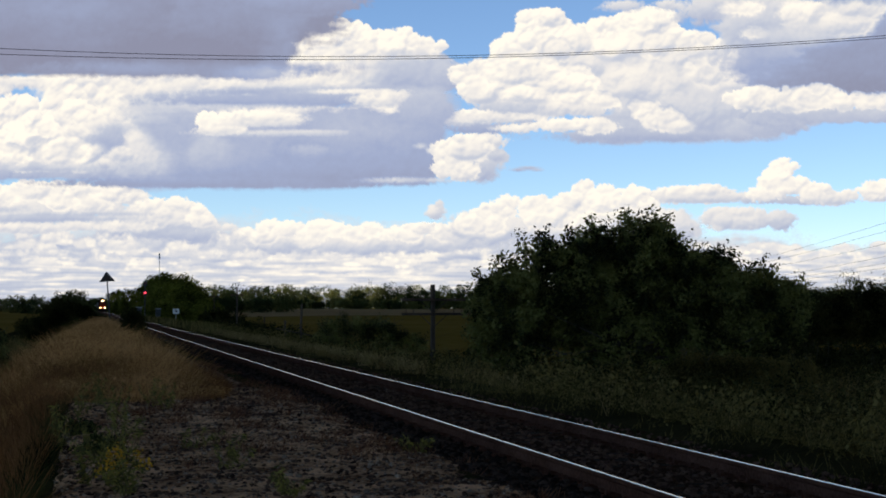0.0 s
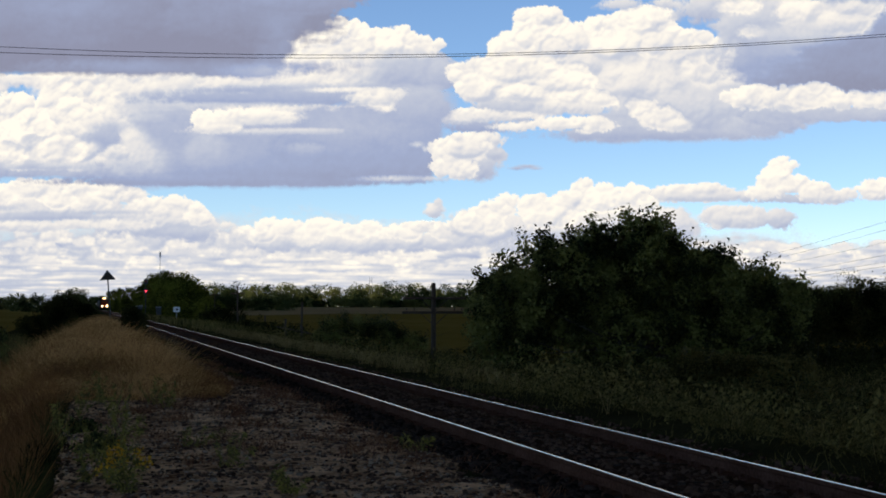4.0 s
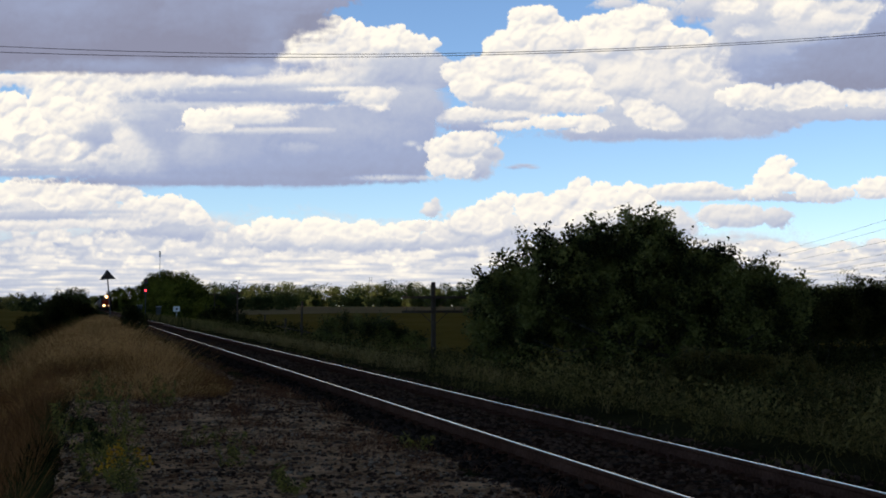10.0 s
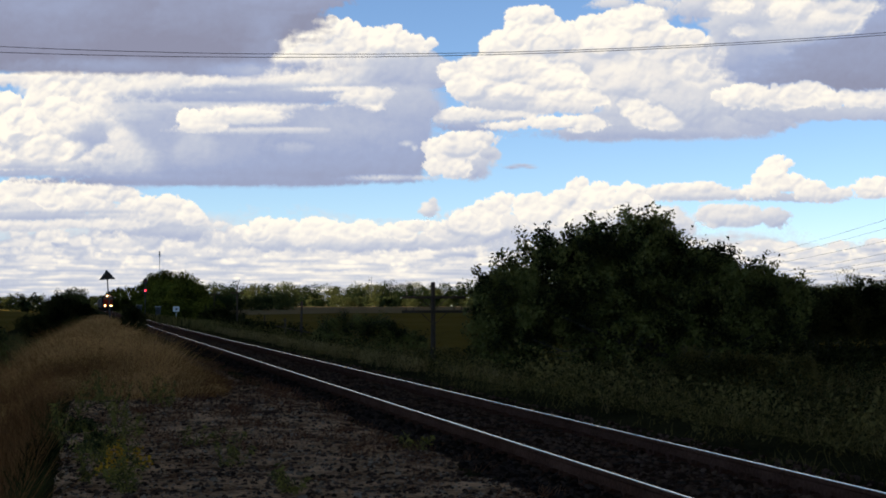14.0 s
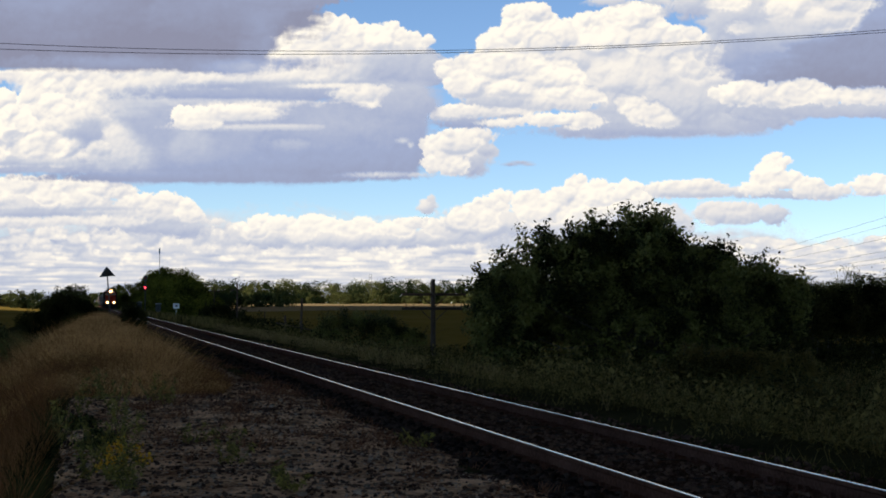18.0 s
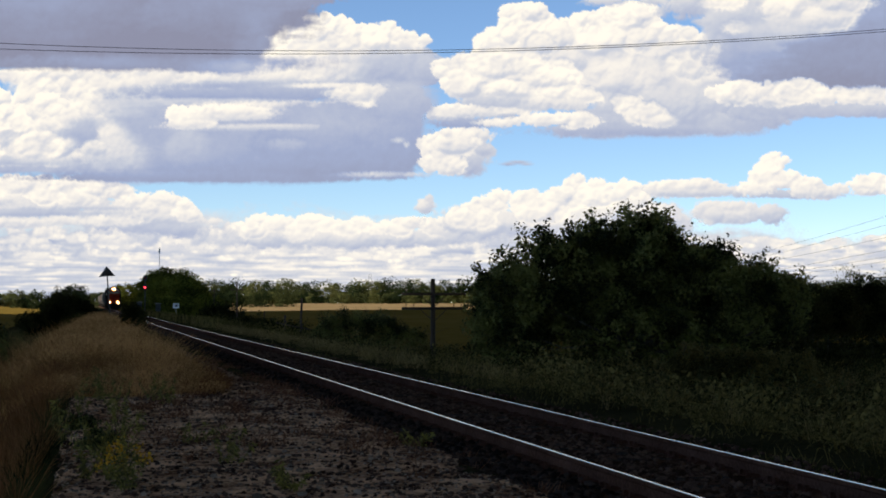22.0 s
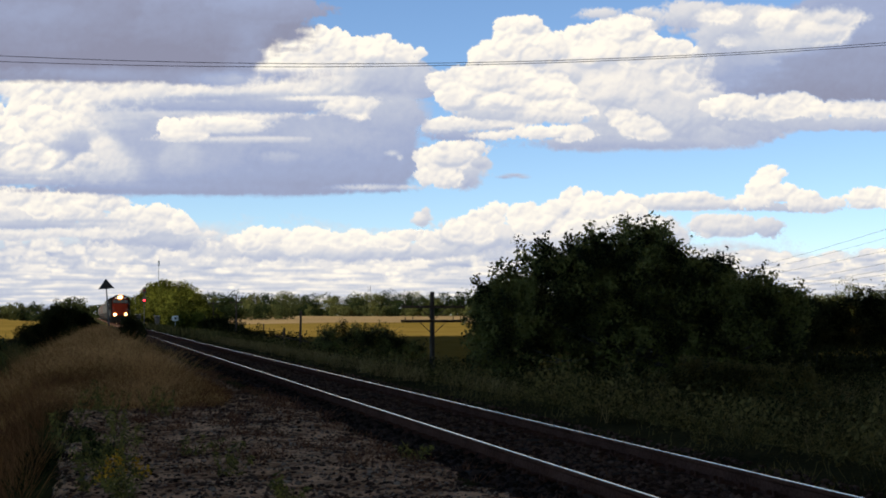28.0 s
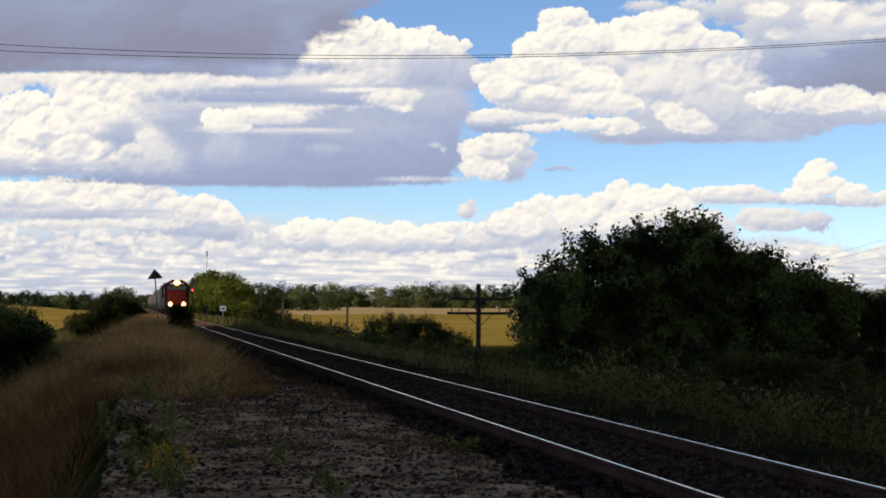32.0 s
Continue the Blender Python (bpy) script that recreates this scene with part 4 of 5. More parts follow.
cloud("small bright puff at the end of a cloud", 3500, -0.75, 43,
      [(840, 246, 36, 11, 0.22, 3), (850, 272, 26, 17, 0.36, 7), (836, 296, 34, 18, 0.40, 8), (786, 268, 30, 24, 0.09, 2.5), (816, 258, 36, 20, 0.12, 3), (778, 296, 22, 16, 0.10, 2.5), (802, 300, 28, 14, 0.12, 3), (868, 272, 12, 7, 0.38, 3)])
cloud("broad grey cloud with ragged pale edges", 3600, -1.0, 63,
      [(1275, 10, 90, 24, 0.38, 8), (1320, 60, 66, 44, 0.38, 9), (1360, 50, 100, 60, 0.42, 12), (1460, 90, 180, 84, 0.54, 12, 196), (1600, 60, 200, 130, 0.66, 12, 200), (1390, 140, 84, 34, 0.56, 14), (1500, 130, 170, 40, 0.74, 16, 176), (1600, 110, 180, 60, 0.78, 20, 180)],
      [(1420, 24, 58, 26, 0.22, 6), (1482, 36, 46, 24, 0.24, 7), (1505, 8, 50, 16, 0.24, 6), (1300, 8, 34, 12, 0.16, 4), (1318, 52, 24, 10, 0.16, 4), (1400, 56, 70, 18, 0.40, 12), (1170, 2, 34, 9, 0.30, 5), (1085, 4, 40, 9, 0.34, 6)],
      [(1370, 200, 60, 26, 0.42, 8, 216), (1460, 198, 120, 18, 0.44, 5, 212), (1610, 200, 150, 14, 0.44, 5, 214), (1292, 168, 22, 13, 0.13, 2.5), (1322, 170, 40, 20, 0.11, 3), (1380, 172, 46, 20, 0.16, 4), (1430, 168, 44, 20, 0.13, 3), (1490, 176, 56, 15, 0.15, 3), (1560, 176, 60, 14, 0.15, 3), (1640, 176, 60, 14, 0.16, 3)])
cloud("distant white cumulus low in the sky", 4500, -0.5, 71,
      [(1310, 345, 30, 6, 0.26, 3), (1400, 350, 90, 9, 0.40, 3, 358), (1378, 297, 19, 19, 0.09, 2), (1366, 322, 30, 24, 0.08, 2.5, 356), (1344, 340, 28, 14, 0.10, 2.5, 356), (1404, 326, 26, 18, 0.10, 2.5, 356), (1432, 338, 28, 17, 0.14, 2.5, 357), (1466, 346, 24, 11, 0.20, 3), (1500, 340, 20, 9, 0.12, 2.5), (1545, 336, 36, 17, 0.10, 2.5, 354), (1620, 336, 50, 22, 0.10, 3, 354), (1700, 340, 50, 20, 0.14, 3, 356)])
cloud("thin distant cloud with a grey base", 4550, -0.5, 97,
      [(1192, 340, 40, 13, 0.12, 3), (1246, 340, 40, 13, 0.15, 3), (1215, 349, 70, 6, 0.28, 4, 355), (1262, 382, 24, 16, 0.2, 4), (1312, 386, 60, 17, 0.26, 4, 402), (1368, 386, 28, 16, 0.33, 5), (1310, 372, 40, 8, 0.24, 4)])
cloud("white cumulus bank behind the trees", 4480, -0.5, 83,
      [(1050, 395, 130, 36, 0.28, 8), (900, 402, 110, 26, 0.30, 8), (1160, 400, 60, 30, 0.32, 8), (1030, 345, 25, 24, 0.09, 2.5), (1000, 360, 30, 22, 0.10, 2.5), (1062, 350, 34, 24, 0.10, 2.5), (1110, 346, 30, 20, 0.11, 2.5), (1136, 362, 18, 14, 0.16, 3), (940, 366, 28, 20, 0.09, 2.5), (962, 384, 50, 20, 0.15, 4), (888, 360, 20, 16, 0.09, 2.5), (866, 374, 32, 20, 0.11, 2.5), (848, 392, 44, 18, 0.15, 3)])
cloud("white cumulus bank low in the sky", 4450, -0.8, 103,
      [(40, 366, 160, 24, 0.30, 8), (-160, 360, 140, 40, 0.26, 8), (250, 392, 110, 24, 0.30, 8), (84, 345, 32, 22, 0.10, 2.5), (128, 336, 26, 16, 0.10, 2.5), (146, 356, 34, 16, 0.14, 3), (190, 336, 40, 16, 0.11, 2.5), (222, 346, 24, 12, 0.14, 2.5), (30, 334, 40, 15, 0.15, 3), (-40, 345, 50, 22, 0.14, 3), (250, 362, 30, 13, 0.14, 2.5)],
      [(300, 362, 30, 14, 0.15, 2.5), (285, 378, 40, 12, 0.2, 4), (338, 384, 26, 14, 0.10, 2.5), (334, 369, 13, 11, 0.07, 2.5), (386, 398, 18, 6, 0.2, 3), (80, 383, 100, 4, 0.46, 5), (186, 374, 50, 3.5, 0.42, 4), (-20, 366, 50, 5, 0.42, 4), (310, 412, 46, 11, 0.42, 6), (40, 400, 70, 8, 0.18, 3), (120, 396, 50, 7, 0.16, 3), (210, 396, 60, 9, 0.16, 3)])
cloud("row of small white cumulus over clear sky", 4520, -0.6, 109,
      [(630, 428, 220, 18, 0.32, 8), (470, 398, 24, 13, 0.10, 2.5), (500, 402, 24, 14, 0.12, 2.5), (456, 414, 22, 13, 0.14, 3), (562, 398, 30, 11, 0.10, 2.5), (590, 408, 24, 11, 0.14, 2.5), (536, 418, 32, 15, 0.17, 3), (618, 414, 30, 12, 0.15, 3), (648, 401, 20, 10, 0.12, 2.5), (676, 412, 20, 10, 0.14, 2.5), (706, 410, 30, 14, 0.12, 2.5), (742, 402, 26, 10, 0.14, 2.5), (790, 408, 40, 15, 0.14, 2.5), (760, 372, 15, 11, 0.28, 4), (768, 359, 7, 8, 0.30, 3)])
cloud("faint grey wisp under the clear sky", 4300, -0.6, 113, [(926, 293, 14, 2.5, 0.48, 3), (908, 297, 10, 2, 0.50, 3), (940, 297, 8, 2, 0.46, 3)])

# the haze of small clouds down to the horizon, one drifting bank
rs = np.random.default_rng(29)
veil = [(250, 520, 1000, 118, 0.40, 36), (1300, 530, 900, 92, 0.41, 30)]
for level, tall, wide, n in ((414, 13, 30, 30), (428, 11, 30, 46), (441, 9, 32, 54), (453, 7.5, 34, 60), (465, 6.2, 36, 64), (477, 5, 38, 66), (488, 4, 42, 66), (499, 3.4, 46, 60), (510, 3, 52, 50), (521, 2.6, 60, 40)):
    for k in range(n):
        bx, by = -280 + 2060 * (k + rs.uniform(-0.3, 1.3)) / n, level + rs.uniform(-8, 8)
        if level < 440 and bx > 1150:
            continue
        w, h = wide * rs.uniform(0.4, 1.1), tall * rs.uniform(0.6, 1.3)
        # a shaded grey base painted under most of the puffs
        if rs.uniform() < 0.6:
            veil.append((bx + rs.uniform(-20, 20), by + h * 0.8, w * 1.3, h * 0.4, rs.uniform(0.40, 0.54), 3.0))
        veil.append((bx, by, w, h, rs.uniform(0.22, 0.36), 3.0, by + h * 0.6))
        for _ in range(3):
            veil.append((bx + w * rs.uniform(-0.8, 0.7), by - h * rs.uniform(0.0, 0.7), w * rs.uniform(0.15, 0.4), h * rs.uniform(0.35, 0.7), rs.uniform(0.10, 0.24), 2.0, by + h * 0.5))
cloud("hazy rows of small white clouds down to the horizon", 4700, -0.42, 131, veil, name="cloud_bank", kind="stuff", ruff=0.8, stretch=1.5, buds=0.0)

# the heavy clouds overhead, out of view: one keeps the sun off the track and drifts back over the tripod, the other is
# added over the fields to hold back skylight
DECK_Z = 620.0
DECK = SUN_WAY * (DECK_Z / SUN_WAY.z)


def overhead(label, gx, gy, inside, seed, rows):
    """A thick ragged cloud high overhead, out of view."""
    b = 0.6 * lumps(gx / 100, gy / 100, 2.6, seed) + 0.35 * lumps(gx / 100, gy / 100, 1.2, seed + 6) - 0.5
    cut = (inside + 0.9 * b) > 0
    low, high = -60 * b - 40 * smooth(0, 1, inside), 120 + 160 * b * smooth(0, 1, inside)
    ny, nx = gx.shape
    idx = np.arange(nx * ny).reshape(ny, nx)
    fc = np.stack([idx[:-1, :-1], idx[:-1, 1:], idx[1:, 1:], idx[1:, :-1]], -1).reshape(-1, 4)
    fc = fc[cut.reshape(-1)[fc].all(1)]
    v = np.concatenate([np.stack([gx, gy, low], -1).reshape(-1, 3), np.stack([gx, gy, high], -1).reshape(-1, 3)])
    ob = solid("cloud_deck", v, np.concatenate([fc[:, ::-1], fc + nx * ny]), M_DECK)
    tagged(ob, label, "cloud")
    MOVERS.append((ob, rows))


gx, gy = np.meshgrid(np.arange(-320, 1700, 30.0), np.arange(-800, 1000, 30.0))
near = 830 + 25 * swell(gx / 100, gy / 100, 2.2, 170) + 30 * smooth(-700, -900, gx)
overhead("heavy grey cloud deck overhead that shades the track", gx, gy, (near - gy) / 160.0, 181,
         [(t, pose(DECK.x, DECK.y + dy, DECK_Z)) for t, dy in ((0, -60), (6, -90), (13, -150), (17, -250), (19, -370), (20.5, -425), (22, -470), (25, -600), (28, -678), (30, -725), (32, -765))])
# unseen cloud added to cut the blue light from the upper sky
gx, gy = np.meshgrid(np.arange(-150, 1900, 40.0), np.arange(-300, 2000, 40.0))
overhead("broad unseen grey cloud added above the fields to dim the skylight", gx, gy, np.minimum((1850 - np.hypot(gx, gy)) / 160.0, (gx + 150) / 160.0 + 0.3), 193, [(t, pose(-20 - 0.4 * t, 0, DECK_Z + 40)) for t in (0, 32)])


# ---- weeds on the platform ----
def platform_plant(x, y, tall, flower=None, leafy=1.0):
    name, label = ("goldenrod", "yellow-flowering goldenrod growing through the platform gravel") if flower else ("weed_plant", "slender green weed growing through the platform gravel")
    ob = empty(name, pose(x, y, 0.02), label, "plant", "weeds on the platform")
    bm, tips = bmesh.new(), []
    for k in range(5):
        top = np.array([rng.normal() * 0.13, rng.normal() * 0.13, tall * rng.uniform(0.75, 1.35)])
        root = np.array([rng.normal() * 0.04, rng.normal() * 0.04, -0.02])
        rod(bm, root, top, 0.005, 0.002, 5)
        tips.append((root, top))
    part("stem", bm, M_GREENW, ob)
    pts = np.concatenate([r + (t - r) * rng.uniform(0.15, 1.0, 28)[:, None] + rng.normal(size=(28, 3)) * 0.02 for r, t in tips])
    quads("leaf", leaf_quads(pts, 0.075 * leafy, 0.2, 0.26), M_GREENW, ob)["kind"] = "stuff"
    if flower:
        pts = np.concatenate([t + rng.normal(size=(24, 3)) * np.array([0.022, 0.022, 0.03]) for _, t in tips])
        quads("flower", leaf_quads(pts, 0.030, 0.3, 0.8), flower, ob, "small yellow flower heads")["kind"] = "stuff"


for a, d, tall, fl in ((-0.2196, 11.3, 0.30, M_YELLOW), (-0.2236, 11.7, 0.26, M_YELLOW), (-0.2336, 12.2, 0.28, None), (-0.2276, 15.2, 0.42, None), (-0.2316, 18.9, 0.40, None), (-0.2056, 21.7, 0.36, None),
                       (-0.1936, 21.0, 0.32, None), (-0.1756, 15.1, 0.20, None), (-0.1496, 13.3, 0.26, None), (-0.1056, 11.5, 0.16, None), (-0.2516, 12.2, 0.28, None), (-0.2696, 15.1, 0.45, None),
                       (-0.0176, 15.1, 0.14, None), (-0.2416, 21.7, 0.42, None), (-0.2576, 19.4, 0.46, None), (-0.246, 13.6, 0.34, None), (-0.222, 13.7, 0.36, None)):
    q = at(a, d)
    platform_plant(q.x, q.y, tall, fl)
for a, d, s_ in ((-0.2436, 15.2, 0.10), (-0.258, 17.0, 0.11), (-0.2535, 14.6, 0.08)):
    p = at(a, d)
    shrub("dock_plant", "dark leafy dock plant at the platform edge", p.x, p.y, [(0, 0, s_, s_ * 1.3, s_, s_), (s_ * 1.1, 0.05, s_ * 0.8, s_, s_, s_ * 0.8)], 0.05, 26, M_LEAF, 0.07, category="plant")
X_, Y_ = tufted(3200, 0.3, 3.6, 13, 27, 0.10, 30, 0.7)
p_ = np.stack([X_, Y_, platform_z(X_, Y_)], 1)
tagged(quads("low_weeds", blade_quads(p_, 0.11, 0.010, 1.4), M_REDWEED), "low reddish-brown weeds spreading over the gravel", "grass", kind="stuff")
X_, Y_ = tufted(2600, 2.7, 3.7, 10, 40, 0.07, 26, 0.9)
p_ = np.stack([X_, Y_, platform_z(X_, np.minimum(Y_, 26)) - 0.02], 1)
tagged(quads("low_weeds", blade_quads(p_, 0.10, 0.008, 1.4), M_REDWEED), "brown weeds along the edge of the ballast", "grass", kind="stuff")

# ---- line-side things ----
def telegraph_pole(y, top, arms, lean=0.0, x=15.5, half=1.5, white=False, thick=0.15, label="weathered old telegraph pole with bare crossarms"):
    z = float(ground_z(x, y))
    ob = empty("telegraph_pole", pose(x, y, z, 0, lean, 0), label, "pole", "telegraph poles along the line")
    bm = bmesh.new()
    rod(bm, (0, 0, -0.5), (0, 0, top - z), thick, thick * 0.8, 10)
    part("post", bm, M_POLE, ob)
    for h in arms:
        bm = bmesh.new()
        box(bm, 0, -0.16, h - z, half * 2, 0.10, 0.12, 0.01)
        arm = part("crossarm", bm, M_POLE, ob)
        for s in (-1, 1):
            bm = bmesh.new()
            rod(bm, (0.02 * s, -0.13, h - z - 0.6), (0.62 * s, -0.13, h - z - 0.05), 0.018, 0.018, 6)
            part("brace", bm, M_POLE, arm)
        for s in (-1.3, -0.95, 0.95, 1.3):
            bm = bmesh.new()
            rod(bm, (s * half / 1.5, -0.16, h - z + 0.06), (s * half / 1.5, -0.16, h - z + 0.2), 0.02, 0.02, 6)
            if white:
                rod(bm, (s * half / 1.5, -0.16, h - z + 0.16), (s * half / 1.5, -0.16, h - z + 0.30), 0.05, 0.035, 8)
            part("insulator_pin", bm, M_WHITE if white else M_POLE, arm)
    return ob


telegraph_pole(63, 2.62, (1.92, 1.27), 0.0, thick=0.125)
telegraph_pole(108, 1.9, (), 1.5, 16.1, thick=0.10, label="bare broken telegraph pole at the field edge")
telegraph_pole(149, 3.7, (2.9,), 0.0, half=0.7, thick=0.10)
telegraph_pole(176, 3.6, (3.0,), 0.0, half=0.7, white=True, thick=0.07)


def fence_post(x, y, tall):
    z = float(ground_z(x, y))
    bm = bmesh.new()
    rod(bm, (0, 0, -0.3), (0.03, 0, tall), 0.09, 0.07, 8)
    ob = part("fence_post", bm, M_POLE)
    ob.matrix_world = pose(x, y, z)
    tagged(ob, "short weathered wooden fence post at the field edge", "post", "fence posts")


for a, d, h in ((-0.112, 105, 2.2), (-0.082, 96, 1.6), (-0.1265, 150, 2.2), (-0.145, 170, 2.2)):
    p = at(a, d)
    fence_post(p.x, p.y, h)

# a fallen rail of the old fence, leaning on its post
a_, b_ = at(-0.118, 104.8), at(-0.086, 104.2)
rail_bm = rod(bmesh.new(), (a_.x, a_.y, 0.05), (b_.x, b_.y, -0.62), 0.06, 0.05, 8)
tagged(part("fence_rail", rail_bm, M_POLE), "weathered fence rail fallen against a post", "fence rail")

# the triangular plate on a leaning post
p = at(-0.238, 100)
sign = empty("marker_post", pose(p.x + 0.30, p.y, 0.0, 0, -4.5, 0), "dark triangular marker plate on a slim leaning post", "sign")
rod_bm = rod(bmesh.new(), (0, 0, -0.3), (0, 0, 3.9), 0.05, 0.045, 8)
part("post", rod_bm, M_SIGN, sign)
bm = bmesh.new()
prism(bm, [(-0.56, 3.42), (0.56, 3.42), (0.0, 4.14)], -0.09, -0.05)
plate = part("plate", bm, M_SIGN, sign, "dark triangular plate")
bm = bmesh.new()
prism(bm, [(-0.30, 3.52), (0.30, 3.52), (0.0, 3.92)], -0.10, -0.094)
part("panel", bm, M_POLE, plate, "faded grey centre of the plate")

# signal mast with red lights, cabinets and board by the line
p = at(-0.2108, 202)
sig = empty("signal_mast", pose(p.x, p.y, 0), "slim railway signal mast showing one red light", "signal")
part("post", rod(bmesh.new(), (0, 0, -0.8), (0, 0, 5.6), 0.07, 0.06, 8), M_SIGN, sig)
for h, r in ((3.72, 0.12), (5.08, 0.12)):
    bm = bmesh.new()
    box(bm, 0, -0.1, h, 0.55, 0.16, 0.75, 0.06)
    head = part("signal_head", bm, M_SIGN, sig, "black signal head")
    bm = bmesh.new()
    bmesh.ops.create_uvsphere(bm, u_segments=16, v_segments=8, radius=r, matrix=Matrix.Translation((0, -0.2, h)) @ Matrix.Diagonal((1, 0.5, 1, 1)))
    part("lens", bm, M_REDLAMP if h < 4 else M_RED, head, "glowing red lens" if h < 4 else "unlit dark red lens")
for a, d, z, w, h, mat, label in ((-0.2150, 200, -0.3, 0.7, 1.9, M_SIGN, "dark grey equipment cabinet beside the signal"), (-0.2015, 205, -0.6, 0.7, 2.0, M_SIGN, "dark grey relay cabinet at the thicket")):
    p = at(a, d)
    bm = bmesh.new()
    box(bm, 0, 0, h / 2, w, 0.6, h, 0.03)
    cab = empty("relay_cabinet", pose(p.x, p.y, z), label, "cabinet")
    part("body", bm, mat, cab)
    part("lid", box(bmesh.new(), 0, 0, h + 0.05, w + 0.14, 0.74, 0.1, 0.02), M_GREYMETAL, cab, "pale metal lid")
    part("door", box(bmesh.new(), 0, -0.315, h / 2, w - 0.14, 0.03, h - 0.2, 0.01), mat, cab)
p = at(-0.1888, 150)
board = empty("track_board", pose(p.x, p.y, -0.4), "small white square board with a dark centre on a post", "sign")
part("post", rod(bmesh.new(), (0, 0.05, -0.3), (0, 0.05, 1.9), 0.04, 0.04, 8), M_GREYMETAL, board)
plate = part("plate", box(bmesh.new(), 0, 0, 1.62, 0.66, 0.03, 0.54, 0.01), M_WHITE, board)
part("panel", box(bmesh.new(), 0.02, -0.022, 1.62, 0.24, 0.012, 0.2), M_SIGN, plate, "dark centre panel")
p = at(-0.2008, 262)
mast = empty("radio_mast", pose(p.x, p.y, -1.0), "thin radio mast standing in the thicket", "mast")
part("pole", rod(bmesh.new(), (0, 0, 0), (0, 0, 12.0), 0.07, 0.05, 8), M_GREYMETAL, mast)
part("antenna", rod(bmesh.new(), (0, 0, 11.7), (0, 0, 12.7), 0.16, 0.13, 8), M_GREYMETAL, mast)
p = at(-0.0516, 830)
mast = empty("lattice_mast", pose(p.x, p.y, -1.5), "thin twin mast above the far woods", "mast")
for dx in (-0.7, 0.7):
    part("pole", rod(bmesh.new(), (dx, 0, 0), (dx, 0, 20.0), 0.16, 0.1, 6), M_SIGN, mast)
part("rung", rod(bmesh.new(), (-0.7, 0, 18.0), (0.7, 0, 18.0), 0.1, 0.1, 6), M_SIGN, mast)


# ---- overhead cables ----
def cable(a, b, sag, r, parent=None, n=28):
    a, b = Vector(a), Vector(b)
    cu = bpy.data.curves.new("cable", "CURVE")
    cu.dimensions, cu.bevel_depth, cu.bevel_resolution = "3D", r, 1
    s = cu.splines.new("POLY")
    s.points.add(n)
    for i in range(n + 1):
        q = i / n
        c = a.lerp(b, q) - Vector((0, 0, sag * 4 * q * (1 - q)))
        s.points[i].co = (*c, 1)
    cu.materials.append(M_WIRE)
    ob = new("cable", cu)
    ob.parent = parent
    return tagged(ob, "thin black overhead cable", "cable", "overhead cables")


def service_pole(q, tall, label="plain wooden utility pole carrying cables"):
    z = float(ground_z(q.x, q.y))
    ob = empty("utility_pole", pose(q.x, q.y, z), label, "pole")
    part("post", rod(bmesh.new(), (0, 0, -0.5), (0, 0, tall - z), 0.17, 0.12, 10), M_POLE, ob)
    part("crossarm", box(bmesh.new(), 0, -0.15, tall - z - 0.5, 2.2, 0.1, 0.12, 0.01), M_POLE, ob)


pa, pb = spot(-27, 40), spot(23.5, 40)
service_pole(pa, 10.3)
service_pole(pb, 10.6)
cable((pa.x, pa.y, 10.14), (pb.x, pb.y, 10.44), 1.588, 0.009)
cable((pa.x, pa.y + 0.3, 9.80), (pb.x, pb.y + 0.3, 10.33), 1.39, 0.009)
pa, pb = spot(46, 240), spot(41, 80)
service_pole(pa, 8.6)
service_pole(pb, 12.0)


for z0, z1 in ((8.0, 11.6), (7.5, 10.6), (7.0, 9.0), (5.6, 7.9), (5.2, 7.1), (4.9, 6.6)):
    cable((pa.x, pa.y, z0), (pb.x, pb.y, z1), 0.6, 0.014)


# ---- the train ----
def wheelset(parent, y, r=0.5):
    for s in (-0.75, 0.75):
        bm = bmesh.new()
        rod(bm, (s - 0.07, y, r + 0.15), (s + 0.07, y, r + 0.15), r, r, 20)
        rod(bm, (s + (0.07 if s < 0 else -0.07), y, r + 0.15), (s + (0.09 if s < 0 else -0.09), y, r + 0.15), r + 0.03, r + 0.03, 20)
        part("wheel", bm, M_BLACK, parent)


